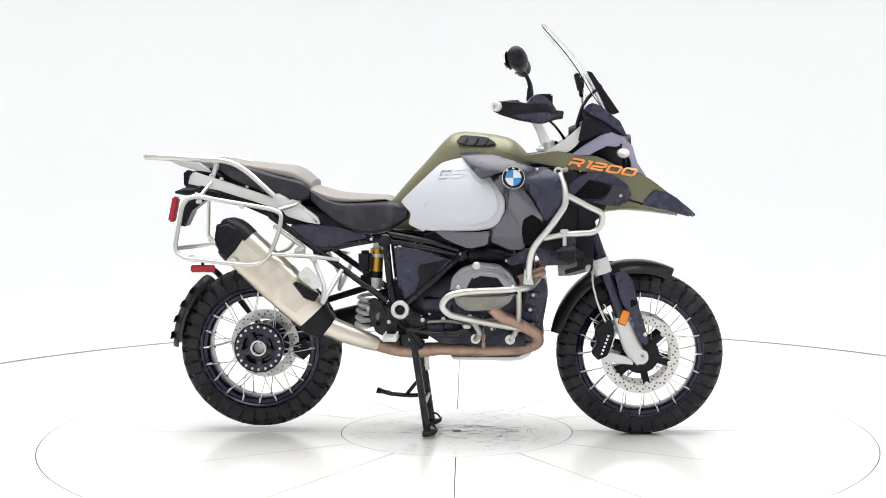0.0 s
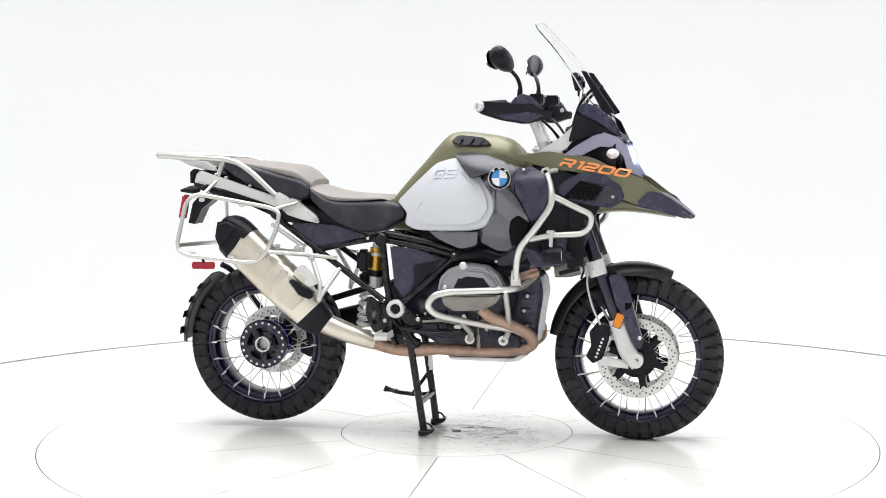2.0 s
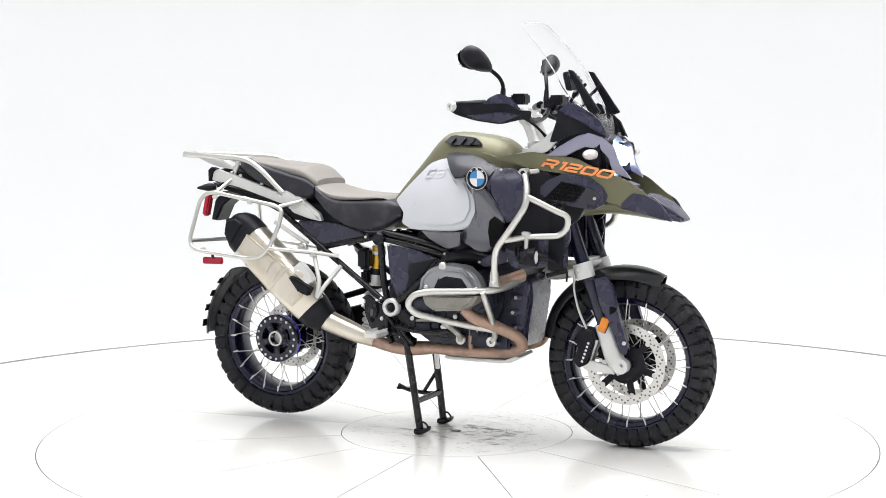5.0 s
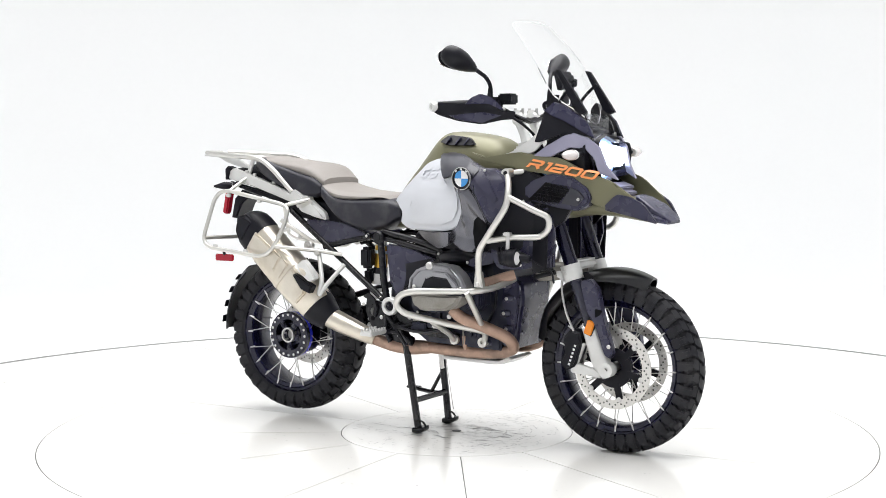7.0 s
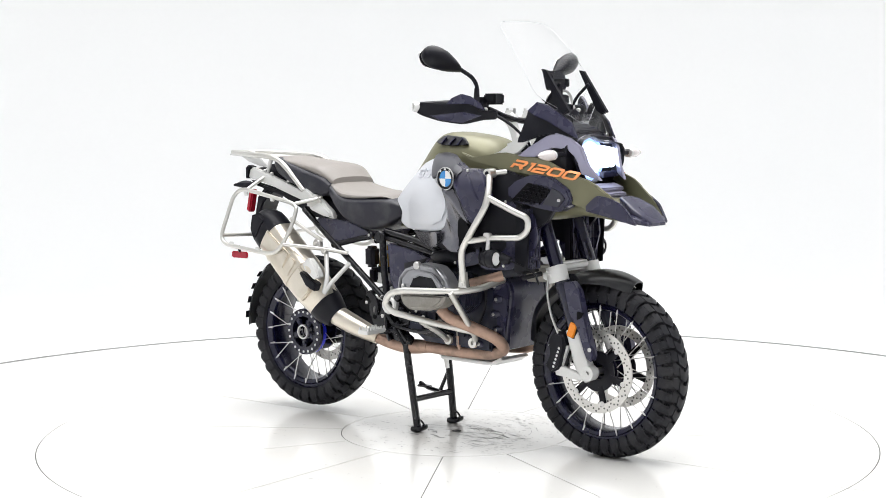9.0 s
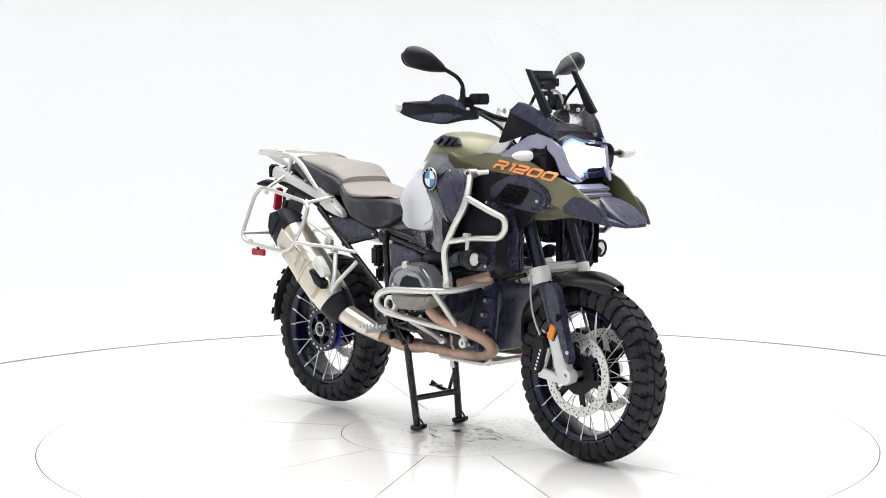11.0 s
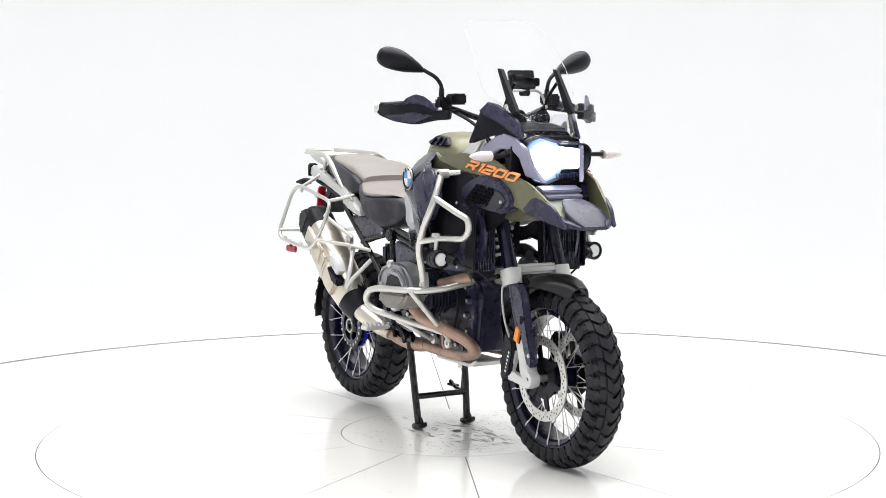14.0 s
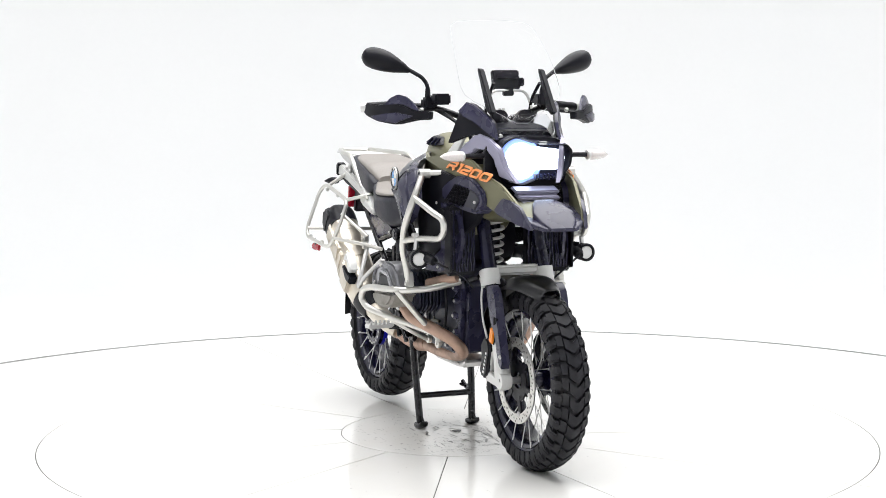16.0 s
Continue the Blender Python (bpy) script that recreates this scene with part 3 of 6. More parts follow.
            part("badge_quarter", moved(bm, pose(bx, s * 0.336, bz, 0, 0, 4 * s)), BLUE if k % 2 else WHITE, badge)


def beak():
    for s in (-1, 1):
        part("beak_side", panel([(0.182, 1.112), (0.267, 1.093), (0.393, 1.112), (0.446, 1.103), (0.55, 1.09), (0.645, 1.043), (0.739, 1.01), (0.833, 0.938), (0.894, 0.866), (0.844, 0.892), (0.761, 0.913), (0.71, 0.913), (0.66, 0.934), (0.582, 0.991), (0.509, 1.033), (0.425, 1.044), (0.34, 1.063), (0.267, 1.078)], beak_reach, s, 0.012, 0.007, 1, 0.016),
             OLIVE, bike, "matt olive beak side panel")
        part("side_intake", panel([(0.425, 0.98), (0.456, 1.006), (0.526, 1.035), (0.603, 1.024), (0.66, 0.984), (0.675, 0.948), (0.663, 0.921), (0.625, 0.9), (0.551, 0.912), (0.467, 0.934), (0.438, 0.949)], lambda x, z: beak_reach(x, z) + 0.016 , s, 0.05, 0.012, 1), DARK, bike, "dark side air intake")
        part("intake_mesh", panel([(0.452, 0.940), (0.515, 1.004), (0.600, 0.980), (0.562, 0.930)], lambda x, z: beak_reach(x, z) + 0.019, s, 0.008, 0.002, 0, 0.016), VOID, bike, "black honeycomb intake mesh")
        for row in range(5):
            for col in range(5):
                hx, hz = 0.476 + 0.0185 * col + 0.0125 * row, 0.945 + 0.0125 * row - 0.0035 * col
                if row == 4 and col > 3:
                    continue
                bm = bmesh.new()
                outer = [bm.verts.new((hx + 0.0124 * math.cos(k * math.pi / 3 + 0.5), s * (beak_reach(hx, hz) + 0.0200), hz + 0.0078 * math.sin(k * math.pi / 3 + 0.5))) for k in range(6)]
                inner = [bm.verts.new((hx + 0.0102 * math.cos(k * math.pi / 3 + 0.5), s * (beak_reach(hx, hz) + 0.0200), hz + 0.0060 * math.sin(k * math.pi / 3 + 0.5))) for k in range(6)]
                faces = [bm.faces.new((outer[k], outer[(k + 1) % 6], inner[(k + 1) % 6], inner[k])) for k in range(6)]
                deep = bmesh.ops.extrude_face_region(bm, geom=faces)
                bmesh.ops.translate(bm, vec=(0, -s * 0.005, 0), verts=[v for v in deep["geom"] if isinstance(v, bmesh.types.BMVert)])
                part("mesh_cell", bm, BLACK, bike)
        part("inner_shroud", panel([(0.277, 1.052), (0.425, 1.052), (0.551, 0.99), (0.604, 0.948), (0.562, 0.863), (0.394, 0.735), (0.287, 0.767)], lambda x, z: float(np.interp(x, (0.28, 0.36, 0.43, 0.5, 0.6), (0.27, 0.272, 0.245, 0.195, 0.145))), s, 0.02, 0.005, 0), BLACK, bike)
        lower = [(0.605, 0.985), (0.634, 0.974), (0.655, 0.949), (0.628, 0.918), (0.572, 0.928)]
        part("intake_facet", panel(lower, lambda x, z: beak_reach(x, z) + 0.022, s, 0.008, 0.003, 0), SATIN, bike, "smooth facet of the air intake")
        fx, fz = [(0.634, 0.943)][0]
        part("bolt", panel([(fx + 0.006 * math.cos(k * math.pi / 5), fz + 0.006 * math.sin(k * math.pi / 5)) for k in range(10)], lambda x, z: beak_reach(x, z) + 0.0255, s, 0.005, 0.001, 0), BOLT, bike)
        part("beak_trim", panel([(0.718, 0.918), (0.764, 0.963), (0.807, 0.954), (0.855, 0.928), (0.904, 0.856), (0.841, 0.875), (0.775, 0.894)], lambda x, z: beak_reach(x, z) + 0.009, s, 0.014, 0.006, 1), DARK, bike, "dark beak trim")
        x, z = [(0.637, 0.94)][0]
        part("screw", bolt(x, s * (beak_reach(x, z) + 0.015), z, s, 0.006, 0.003), BOLT, bike)
        part("fairing_arm", panel([(0.447, 1.096), (0.494, 1.131), (0.56, 1.17), (0.597, 1.181), (0.646, 1.162), (0.68, 1.129), (0.7, 1.064), (0.736, 1.011), (0.681, 1.034), (0.662, 1.095), (0.638, 1.123), (0.583, 1.129), (0.553, 1.115), (0.515, 1.095)], lambda x, z: float(np.interp(x, (0.42, 0.58, 0.65, 0.70, 0.74), (0.205, 0.168, 0.148, 0.112, 0.085))), s, 0.018, 0.007, 0), LILAC, bike, "lilac-silver fairing arm")
        part("cockpit_wing", panel([(0.497, 1.268), (0.525, 1.292), (0.556, 1.282), (0.633, 1.222), (0.659, 1.164), (0.584, 1.177), (0.553, 1.173), (0.489, 1.148), (0.472, 1.148), (0.489, 1.222)], wing_reach, s, 0.012, 0.006, 1), BLACK, bike, "dark cockpit wing panel")
        part("wing_cap", panel([(0.497, 1.262), (0.525, 1.292), (0.556, 1.282), (0.633, 1.222), (0.663, 1.16), (0.62, 1.186), (0.565, 1.224), (0.527, 1.241)], lambda x, z: wing_reach(x, z) + 0.007, s, 0.012, 0.006, 0), DARK, bike)
        part("inner_wing", panel([(0.425, 1.073), (0.5, 1.18), (0.553, 1.173), (0.557, 1.135), (0.5, 1.105), (0.617, 1.083), (0.649, 1.051), (0.553, 1.073)], lambda x, z: lerp(x, 0.40, 0.76, 0.14, 0.08), s, 0.01, 0.004, 0), BLACK, bike)
        part("tank_wing", panel([(0.266, 1.089), (0.351, 1.11), (0.425, 1.155), (0.51, 1.229), (0.51, 1.18), (0.451, 1.114), (0.393, 1.093), (0.319, 1.083)], lambda x, z: lerp(x, 0.25, 0.55, 0.185, 0.185) - 0.1 * max(0, z - 1.1), s, 0.01, 0.004, 1), ALLOY, bike, "bright silver side wing")
    top = [(0.908, 0.851), (0.855, 0.912), (0.79, 0.961), (0.724, 0.996), (0.635, 1.022), (0.514, 1.036)]
    nose = [(x, z - 0.01 - 0.25 * max(0, 0.85 - x), z - 0.01 - 0.25 * max(0, 0.85 - x) - d, w) for (x, z), d, w in zip(top, (0.02, 0.045, 0.07, 0.08, 0.08, 0.08), (0.07, 0.092, 0.105, 0.115, 0.12, 0.12))]
    part("beak_top", hull(spline([(x, t - 0.004, l, w) for x, t, l, w in nose[1:]], 3), 3.0), OLIVE, bike, "matt olive beak top")
    plate = [(0.926, 0.866, 0.856, 0.042), (0.90, 0.890, 0.862, 0.066), (0.86, 0.922, 0.872, 0.078), (0.815, 0.948, 0.89, 0.06), (0.79, 0.956, 0.90, 0.042)]
    part("beak_plate", hull(plate, 7.0, 36), DARK, bike, "dark plate on the beak tip")
    lip = [(0.918, 0.866, 0.853, 0.06), (0.89, 0.884, 0.860, 0.096), (0.84, 0.900, 0.872, 0.124), (0.78, 0.915, 0.887, 0.142), (0.72, 0.928, 0.900, 0.152)]
    part("beak_lip", hull(spline(lip, 3), 6.0, 36), DARK, bike)
    part("beak_underside", hull([(0.74, 0.91, 0.895, 0.12), (0.66, 0.95, 0.92, 0.13), (0.58, 0.99, 0.94, 0.12)], 5.0), BLACK, bike)


STROKES = {
    "R": ([(0.0, 0.95), (0.98, 0.95), (1.12, 0.84), (1.12, 0.56), (0.98, 0.45), (0.1, 0.45), (0.1, 0.0)], [(0.72, 0.45), (1.12, 0.0)]),
    "1": ([(0.0, 0.93), (0.34, 0.93), (0.34, 0.0)],),
    "2": ([(0.0, 0.93), (0.95, 0.93), (1.1, 0.84), (1.1, 0.58), (0.95, 0.48), (0.15, 0.48), (0.0, 0.38), (0.0, 0.08), (1.12, 0.08)],),
    "0": ([(0.0, 0.2), (0.0, 0.8), (0.14, 0.92), (0.98, 0.92), (1.12, 0.8), (1.12, 0.2), (0.98, 0.08), (0.14, 0.08), (0.0, 0.2)],),
    "G": ([(1.1, 0.92), (0.14, 0.92), (0.0, 0.8), (0.0, 0.2), (0.14, 0.08), (1.1, 0.08), (1.1, 0.48), (0.6, 0.48)],),
    "S": ([(1.1, 0.92), (0.14, 0.92), (0.0, 0.82), (0.0, 0.58), (0.14, 0.5), (0.96, 0.5), (1.1, 0.42), (1.1, 0.18), (0.96, 0.08), (0.0, 0.08)],)}
ADVANCE = {"R": 1.5, "1": 0.72, "2": 1.48, "0": 1.5, "G": 1.48, "S": 1.48}


def lettering(text, size, shear, mat, base_pts, reach, s, name, lift=0.003, weight=0.13):
    """Broad square letters in strokes, laid along the line between two (x, z) points on a panel."""
    bm, x = bmesh.new(), 0.0
    for ch in text:
        for path in STROKES[ch]:
            pts = [Vector((x + a, b)) for a, b in path]
            ring = len(pts) > 2 and (pts[0] - pts[-1]).length < 1e-6
            left, right = [], []
            for i, p in enumerate(pts):
                a = pts[i - 1] if i else (pts[-2] if ring else None)
                b = pts[i + 1] if i < len(pts) - 1 else (pts[1] if ring else None)
                ways = [(p - a).normalized() if a else None, (b - p).normalized() if b else None]
                ways = [v for v in ways if v]
                n = sum((Vector((-v.y, v.x)) for v in ways), Vector((0, 0))).normalized()
                k = weight / max(0.5, n.dot(Vector((-ways[0].y, ways[0].x))))
                left.append(bm.verts.new((*(p + n * k), 0)))
                right.append(bm.verts.new((*(p - n * k), 0)))
            for i in range(len(pts) - 1):
                bm.faces.new((left[i], left[i + 1], right[i + 1], right[i]))
        x += ADVANCE[ch]
    lo, w = -weight, x - 0.12
    (x0, z0), (x1, z1) = base_pts
    d = Vector((x1 - x0, 0, z1 - z0))
    n = Vector((-d.z, 0, d.x)).normalized()
    for k in range(1, 24):
        bmesh.ops.bisect_plane(bm, geom=bm.verts[:] + bm.edges[:] + bm.faces[:], plane_co=(lo + w * k / 24, 0, 0), plane_no=(1, 0, 0))
    for v in bm.verts:
        u = (v.co.x - lo) / w
        if s > 0:
            u = 1 - u
        p = Vector((x0, 0, z0)) + d * (u + (shear * v.co.y * size / d.length)) + n * v.co.y * size
        v.co = (p.x, s * (reach(p.x, p.z) + lift), p.z)
    out = bmesh.ops.extrude_face_region(bm, geom=bm.faces[:])
    bmesh.ops.translate(bm, vec=(0, -s * 0.003, 0), verts=[v for v in out["geom"] if isinstance(v, bmesh.types.BMVert)])
    return part(name, bm, mat, bike)


def screen():
    # a curved clear sheet, swept back at its edges
    rows = [(0.0, 0.02), (0.1, 0.09), (0.26, 0.186), (0.5, 0.192), (0.75, 0.18), (0.94, 0.165), (1.0, 0.135)]
    foot, head = Vector((0.605, 0, 1.212)), Vector((0.348, 0, 1.592))
    rings = []
    for lift in (0.0, 0.004):
        grid = []
        for u, w in spline(rows, 3):
            p = foot.lerp(head, u) + Vector((0.02, 0, 0.02)) * math.sin(u * math.pi) + Vector((0.77, 0, 0.63)) * lift
            grid.append([(p.x - 0.7 * (w * k / 8) ** 2, w * k / 8, p.z - 0.3 * (w * k / 8) ** 2) for k in range(-8, 9)])
        rings.append(grid)
    bm = bmesh.new()
    vs = [[[bm.verts.new(p) for p in row] for row in g] for g in rings]
    n, m = len(vs[0]), len(vs[0][0])
    for g in vs:
        for i in range(n - 1):
            for j in range(m - 1):
                bm.faces.new((g[i][j], g[i][j + 1], g[i + 1][j + 1], g[i + 1][j]))
    a, b = vs
    for i in range(n - 1):
        for j in (0, m - 1):
            bm.faces.new((a[i][j], a[i + 1][j], b[i + 1][j], b[i][j]))
    for j in range(m - 1):
        for i in (0, n - 1):
            bm.faces.new((a[i][j], a[i][j + 1], b[i][j + 1], b[i][j]))
    sheet = part("windscreen", bm, CLEAR, bike, "tall clear acrylic windscreen")
    sheet.visible_shadow = False
    border = [g[0] for g in rings[1]] + rings[1][-1] + [g[-1] for g in rings[1]][::-1] + rings[1][0][::-1]
    part("screen_edge", tube([p for k, p in enumerate(border) if k == 0 or (Vector(p) - Vector(border[k - 1])).length > 0.004], 0.0007, 0.002, True, 6), EDGE_GREY, sheet)
    rows = [(0.632, 1.165, 0.112), (0.628, 1.195, 0.102), (0.618, 1.225, 0.098), (0.600, 1.248, 0.088)]
    grids = [[[(x - 0.5 * (w * k / 6) ** 2 + lift, 0.012 + w * k / 6, z) for k in range(-6, 7)] for x, z, w in rows] for lift in (0.0, 0.003)]
    low = part("lower_screen", loft([g[0] + g[1][::-1] for g in zip(*grids)]), DUSTY, bike, "dusty clear lower screen plate")
    low.visible_shadow = False
    for y in (-0.095, 0.115):
        part("screen_screw", moved(drum(0.009, 0, 0.008, 0.002, 14), pose(0.628, y, 1.172, 0, 0, -90)), BOLT, low)
    for s in (-1, 1):
        blade = slab([(0.506, 1.412), (0.526, 1.408), (0.631, 1.256), (0.609, 1.247), (0.584, 1.262)], s * 0.108, s * 0.130, 0.004)
        part("wind_deflector", blade, BLACK, bike, "black wind deflector blade")
        part("screen_arm", tube([(0.47, s * 0.09, 1.20), (0.50, s * 0.085, 1.30), (0.565, s * 0.09, 1.36)], 0.006), BLACK, bike)
    bar = part("display_mount", tube([(0.5, -0.09, 1.27), (0.50, -0.07, 1.335), (0.49, 0.07, 1.335), (0.5, 0.09, 1.27)], 0.005, 0.03), BOLT, bike)
    part("display_bracket", join(moved(block(0, 0, 0, 0.022, 0.105, 0.07, 0.004), pose(0.478, -0.005, 1.372, 0, -14, 0)), moved(block(0, 0, 0, 0.012, 0.085, 0.018, 0.003), pose(0.492, -0.005, 1.385, 0, -14, 0)), block(0.49, 0, 1.33, 0.02, 0.04, 0.03, 0.004), block(0.495, 0.05, 1.365, 0.012, 0.02, 0.03, 0.003)), BLACK, bike, "black display bracket behind the screen")


tank()
beak()
screen()
lettering("R1200", 0.029, 0.5, ORANGE, [(0.431, 1.060), (0.684, 1.014)], beak_reach, -1, "lettering_orange", 0.007)
lettering("R1200", 0.029, -0.5, ORANGE, [(0.431, 1.060), (0.684, 1.014)], beak_reach, 1, "lettering_orange", 0.007)
lettering("GS", 0.034, 0.45, SILVER_PAINT, [(-0.062, 1.012), (0.038, 1.013)], tank_reach, -1, "embossed_lettering", 0.0078, 0.11)


def pipe(rows, power=2.0, n=20, steps=3):
    """A body swept through (x, y, z, half_height, half_depth); its depth lies along y."""
    rows = spline(rows, steps)
    rings = []
    for i, (x, y, z, h, d) in enumerate(rows):
        a, b = rows[max(0, i - 1)], rows[min(len(rows) - 1, i + 1)]
        t = Vector((b[0] - a[0], b[1] - a[1], b[2] - a[2])).normalized()
        u = (Vector((0, 1, 0)) - t * t.y).normalized()
        v = t.cross(u)
        rings.append([Vector((x, y, z)) + u * p + v * q for p, q in oval(d, h, power, n)])
    return loft(rings)


def seats():
    def rows(tops, lows, widths):
        return [(x, z, l, w) for (x, z), (_, l), w in zip(tops, lows, widths)]
    x_top = [(-0.572, 0.985), (-0.516, 0.965), (-0.449, 0.947), (-0.348, 0.938), (-0.27, 0.934), (-0.243, 0.92)]
    seam = [(-0.548, 0.961), (-0.494, 0.931), (-0.429, 0.918), (-0.33, 0.92), (-0.254, 0.928), (-0.228, 0.922)]
    low = [(-0.549, 0.918), (-0.495, 0.87), (-0.43, 0.822), (-0.331, 0.789), (-0.244, 0.802), (-0.196, 0.848)]
    part("rider_seat", hull(spline([(seam[k][0] + (0.045 if k == 5 else 0), seam[k][1] + (0.008 if k < 4 else -0.004 if k < 5 else -0.025), low[k][1], w) for k, w in enumerate((0.145, 0.165, 0.178, 0.165, 0.135, 0.115))], 4), 5.5, 40), SEAT_BLACK, bike, "black grained rider seat with grey top")
    part("rider_seat_top", hull(spline([(x_top[k][0], x_top[k][1], seam[k][1] - 0.006, w) for k, w in enumerate((0.12, 0.145, 0.168, 0.16, 0.13, 0.10))], 4), 3.0, 36), SEAT_GREY, bike, "grey vinyl seat top")
    x_top = [(-0.936, 1.076), (-0.897, 1.082), (-0.818, 1.073), (-0.706, 1.061), (-0.616, 1.048), (-0.549, 0.999)]
    seam = [(-0.907, 1.066), (-0.87, 1.066), (-0.793, 1.046), (-0.683, 1.017), (-0.595, 0.995), (-0.545, 0.96)]
    low = [(-0.917, 1.033), (-0.871, 1.005), (-0.794, 0.969), (-0.684, 0.932), (-0.596, 0.917), (-0.556, 0.934)]
    part("pillion_seat", hull(spline([(low[k][0], seam[k][1] + 0.012, low[k][1], w) for k, w in enumerate((0.095, 0.125, 0.14, 0.15, 0.155, 0.14))], 4), 5.5, 40), SEAT_BLACK, bike, "black grained pillion seat with grey top")
    part("pillion_seat_top", hull(spline([(x_top[k][0], x_top[k][1], seam[k][1] - 0.006, w) for k, w in enumerate((0.08, 0.105, 0.12, 0.13, 0.14, 0.12))], 4), 2.8, 36), SEAT_GREY, bike, "grey vinyl pillion top")


def tail():
    for s in (-1, 1):
        beam = [(-1.037, 1.023), (-1.003, 1.033), (-0.882, 0.996), (-0.728, 0.945), (-0.618, 0.908), (-0.63, 0.873), (-0.751, 0.913), (-0.905, 0.961), (-1.037, 0.99)]
        part("tail_beam", slab(beam, s * 0.115, s * 0.14, 0.004), ALLOY, bike, "silver tail beam")
        part("tail_cover", slab([(-0.663, 0.914), (-0.615, 0.931), (-0.56, 0.887), (-0.523, 0.861), (-0.513, 0.831), (-0.572, 0.842), (-0.648, 0.866)], s * 0.125, s * 0.165, 0.01, 1), ALLOY, bike, "silver-white side cover")
        part("subframe_shade", slab([(-1.04, 0.978), (-0.885, 0.945), (-0.708, 0.901), (-0.599, 0.842), (-0.566, 0.82), (-0.665, 0.835), (-0.841, 0.912), (-1.007, 0.956)], s * 0.10, s * 0.122, 0.004), BLACK, bike)
        rail = [(x, s * abs(y), z) for x, y, z in [(-1.203, -0.07, 1.094), (-1.038, -0.12, 1.086), (-0.897, -0.135, 1.079), (-0.845, -0.14, 1.066), (-0.79, -0.145, 1.031), (-0.692, -0.145, 0.942)]]
        part("grab_rail", tube(rail, 0.011, 0.05), STEEL, bike, "silver grab rail")
        part("rack_bracket", slab([(-1.116, 1.079), (-0.994, 1.07), (-0.954, 1.044), (-0.946, 1.031), (-1.006, 1.04), (-1.065, 1.055)], s * 0.09, s * 0.105, 0.003), ALLOY, bike)
        part("rack_post", tube([(x, s * abs(y), z) for x, y, z in [(-0.918, -0.11, 1.076), (-0.939, -0.12, 1.004)]], 0.009), ALLOY, bike)
        part("rear_signal", pipe([(x, s * abs(y), z, h, d) for (x, y, z), h, d in zip([(-1.004, -0.15, 0.962), (-1.028, -0.17, 0.961), (-1.068, -0.19, 0.958)], (0.012, 0.016, 0.004), (0.012, 0.018, 0.005))]), BLACK, bike, "smoked rear indicator")
        part("signal_stalk", tube([(x, s * abs(y), z) for x, y, z in [(-0.946, -0.12, 0.989), (-1, -0.15, 0.964)]], 0.007), BLACK, bike)
        part("beam_end", slab([(-0.70, 0.948), (-0.665, 0.952), (-0.615, 0.915), (-0.635, 0.885), (-0.68, 0.90)], s * 0.135, s * 0.158, 0.008, 0, 2), ALLOY, bike)
        part("beam_gusset", slab([(-0.665, 0.905), (-0.60, 0.925), (-0.575, 0.90), (-0.625, 0.875), (-0.655, 0.88)], s * 0.158, s * 0.166, 0.002, 0, 2), STEEL, bike)
        part("beam_cap", slab([(-1.045, 1.03), (-1.03, 1.042), (-1.008, 1.036), (-1.02, 1.02), (-1.03, 0.985), (-1.045, 0.985)], s * 0.11, s * 0.146, 0.004), BLACK, bike)
        for x, z in ((-0.94, 0.998), (-0.90, 0.985), (-0.80, 0.955), (-0.735, 0.938), (-0.67, 0.925), (-0.64, 0.915)):
            part("beam_bolt", moved(drum(0.0085, 0, 0.012, 0.003, 12), pose(x, s * 0.128, z + 0.016, 90, 0, 0)), BOLT, bike)
        part("seat_rail", tube([(x, s * 0.118, z) for x, z in ((-0.93, 0.985), (-0.78, 0.935), (-0.62, 0.87), (-0.58, 0.84))], 0.009, 0.03), TUBE_BLACK, bike)
        part("rack_boss", moved(join(drum(0.014, -0.01, 0.012, 0.003, 16), drum(0.007, 0.012, 0.014, 0.0005, 8)), pose(-0.533, s * 0.19, 0.705) @ Matrix.Diagonal((1, s, 1, 1))), STEEL, bike)
    part("rack_crossbar", tube([(-1.203, -0.07, 1.094), (-1.217, -0.05, 1.093), (-1.244, 0.05, 1.091), (-1.241, 0.07, 1.09)], 0.011, 0.02), STEEL, bike)
    part("rack_plate", slab([(-1.208, 1.088), (-1.067, 1.083), (-0.943, 1.078), (-0.943, 1.069), (-1.067, 1.074), (-1.208, 1.081)], -0.085, 0.085, 0.001), ALLOY, bike, "silver luggage rack plate")
    part("tail_underside", hull([(-1.06, 1.03, 0.97, 0.07), (-0.95, 1.05, 0.95, 0.10), (-0.8, 1.0, 0.9, 0.11), (-0.6, 0.93, 0.82, 0.12), (-0.45, 0.87, 0.78, 0.12)], 4), BLACK, bike)
    part("tail_light", moved(block(0, 0, 0, 0.026, 0.035, 0.1, 0.006), pose(-1.108, -0.05, 0.885, 0, 12, 0)), RED, bike, "red tail light")
    part("plate_carrier", slab([(-1.036, 0.939), (-0.979, 0.924), (-1.037, 0.879), (-1.068, 0.816), (-1.095, 0.82), (-1.075, 0.901)], -0.05, 0.05, 0.006), BLACK, bike)
    part("side_reflector", block(-0.945, -0.275, 0.672, 0.094, 0.012, 0.028, 0.004), RED, bike, "red side reflector")
    part("reflector_bracket", tube([(-0.945, -0.273, 0.678), (-0.945, -0.284, 0.71)], 0.006), BLACK, bike)


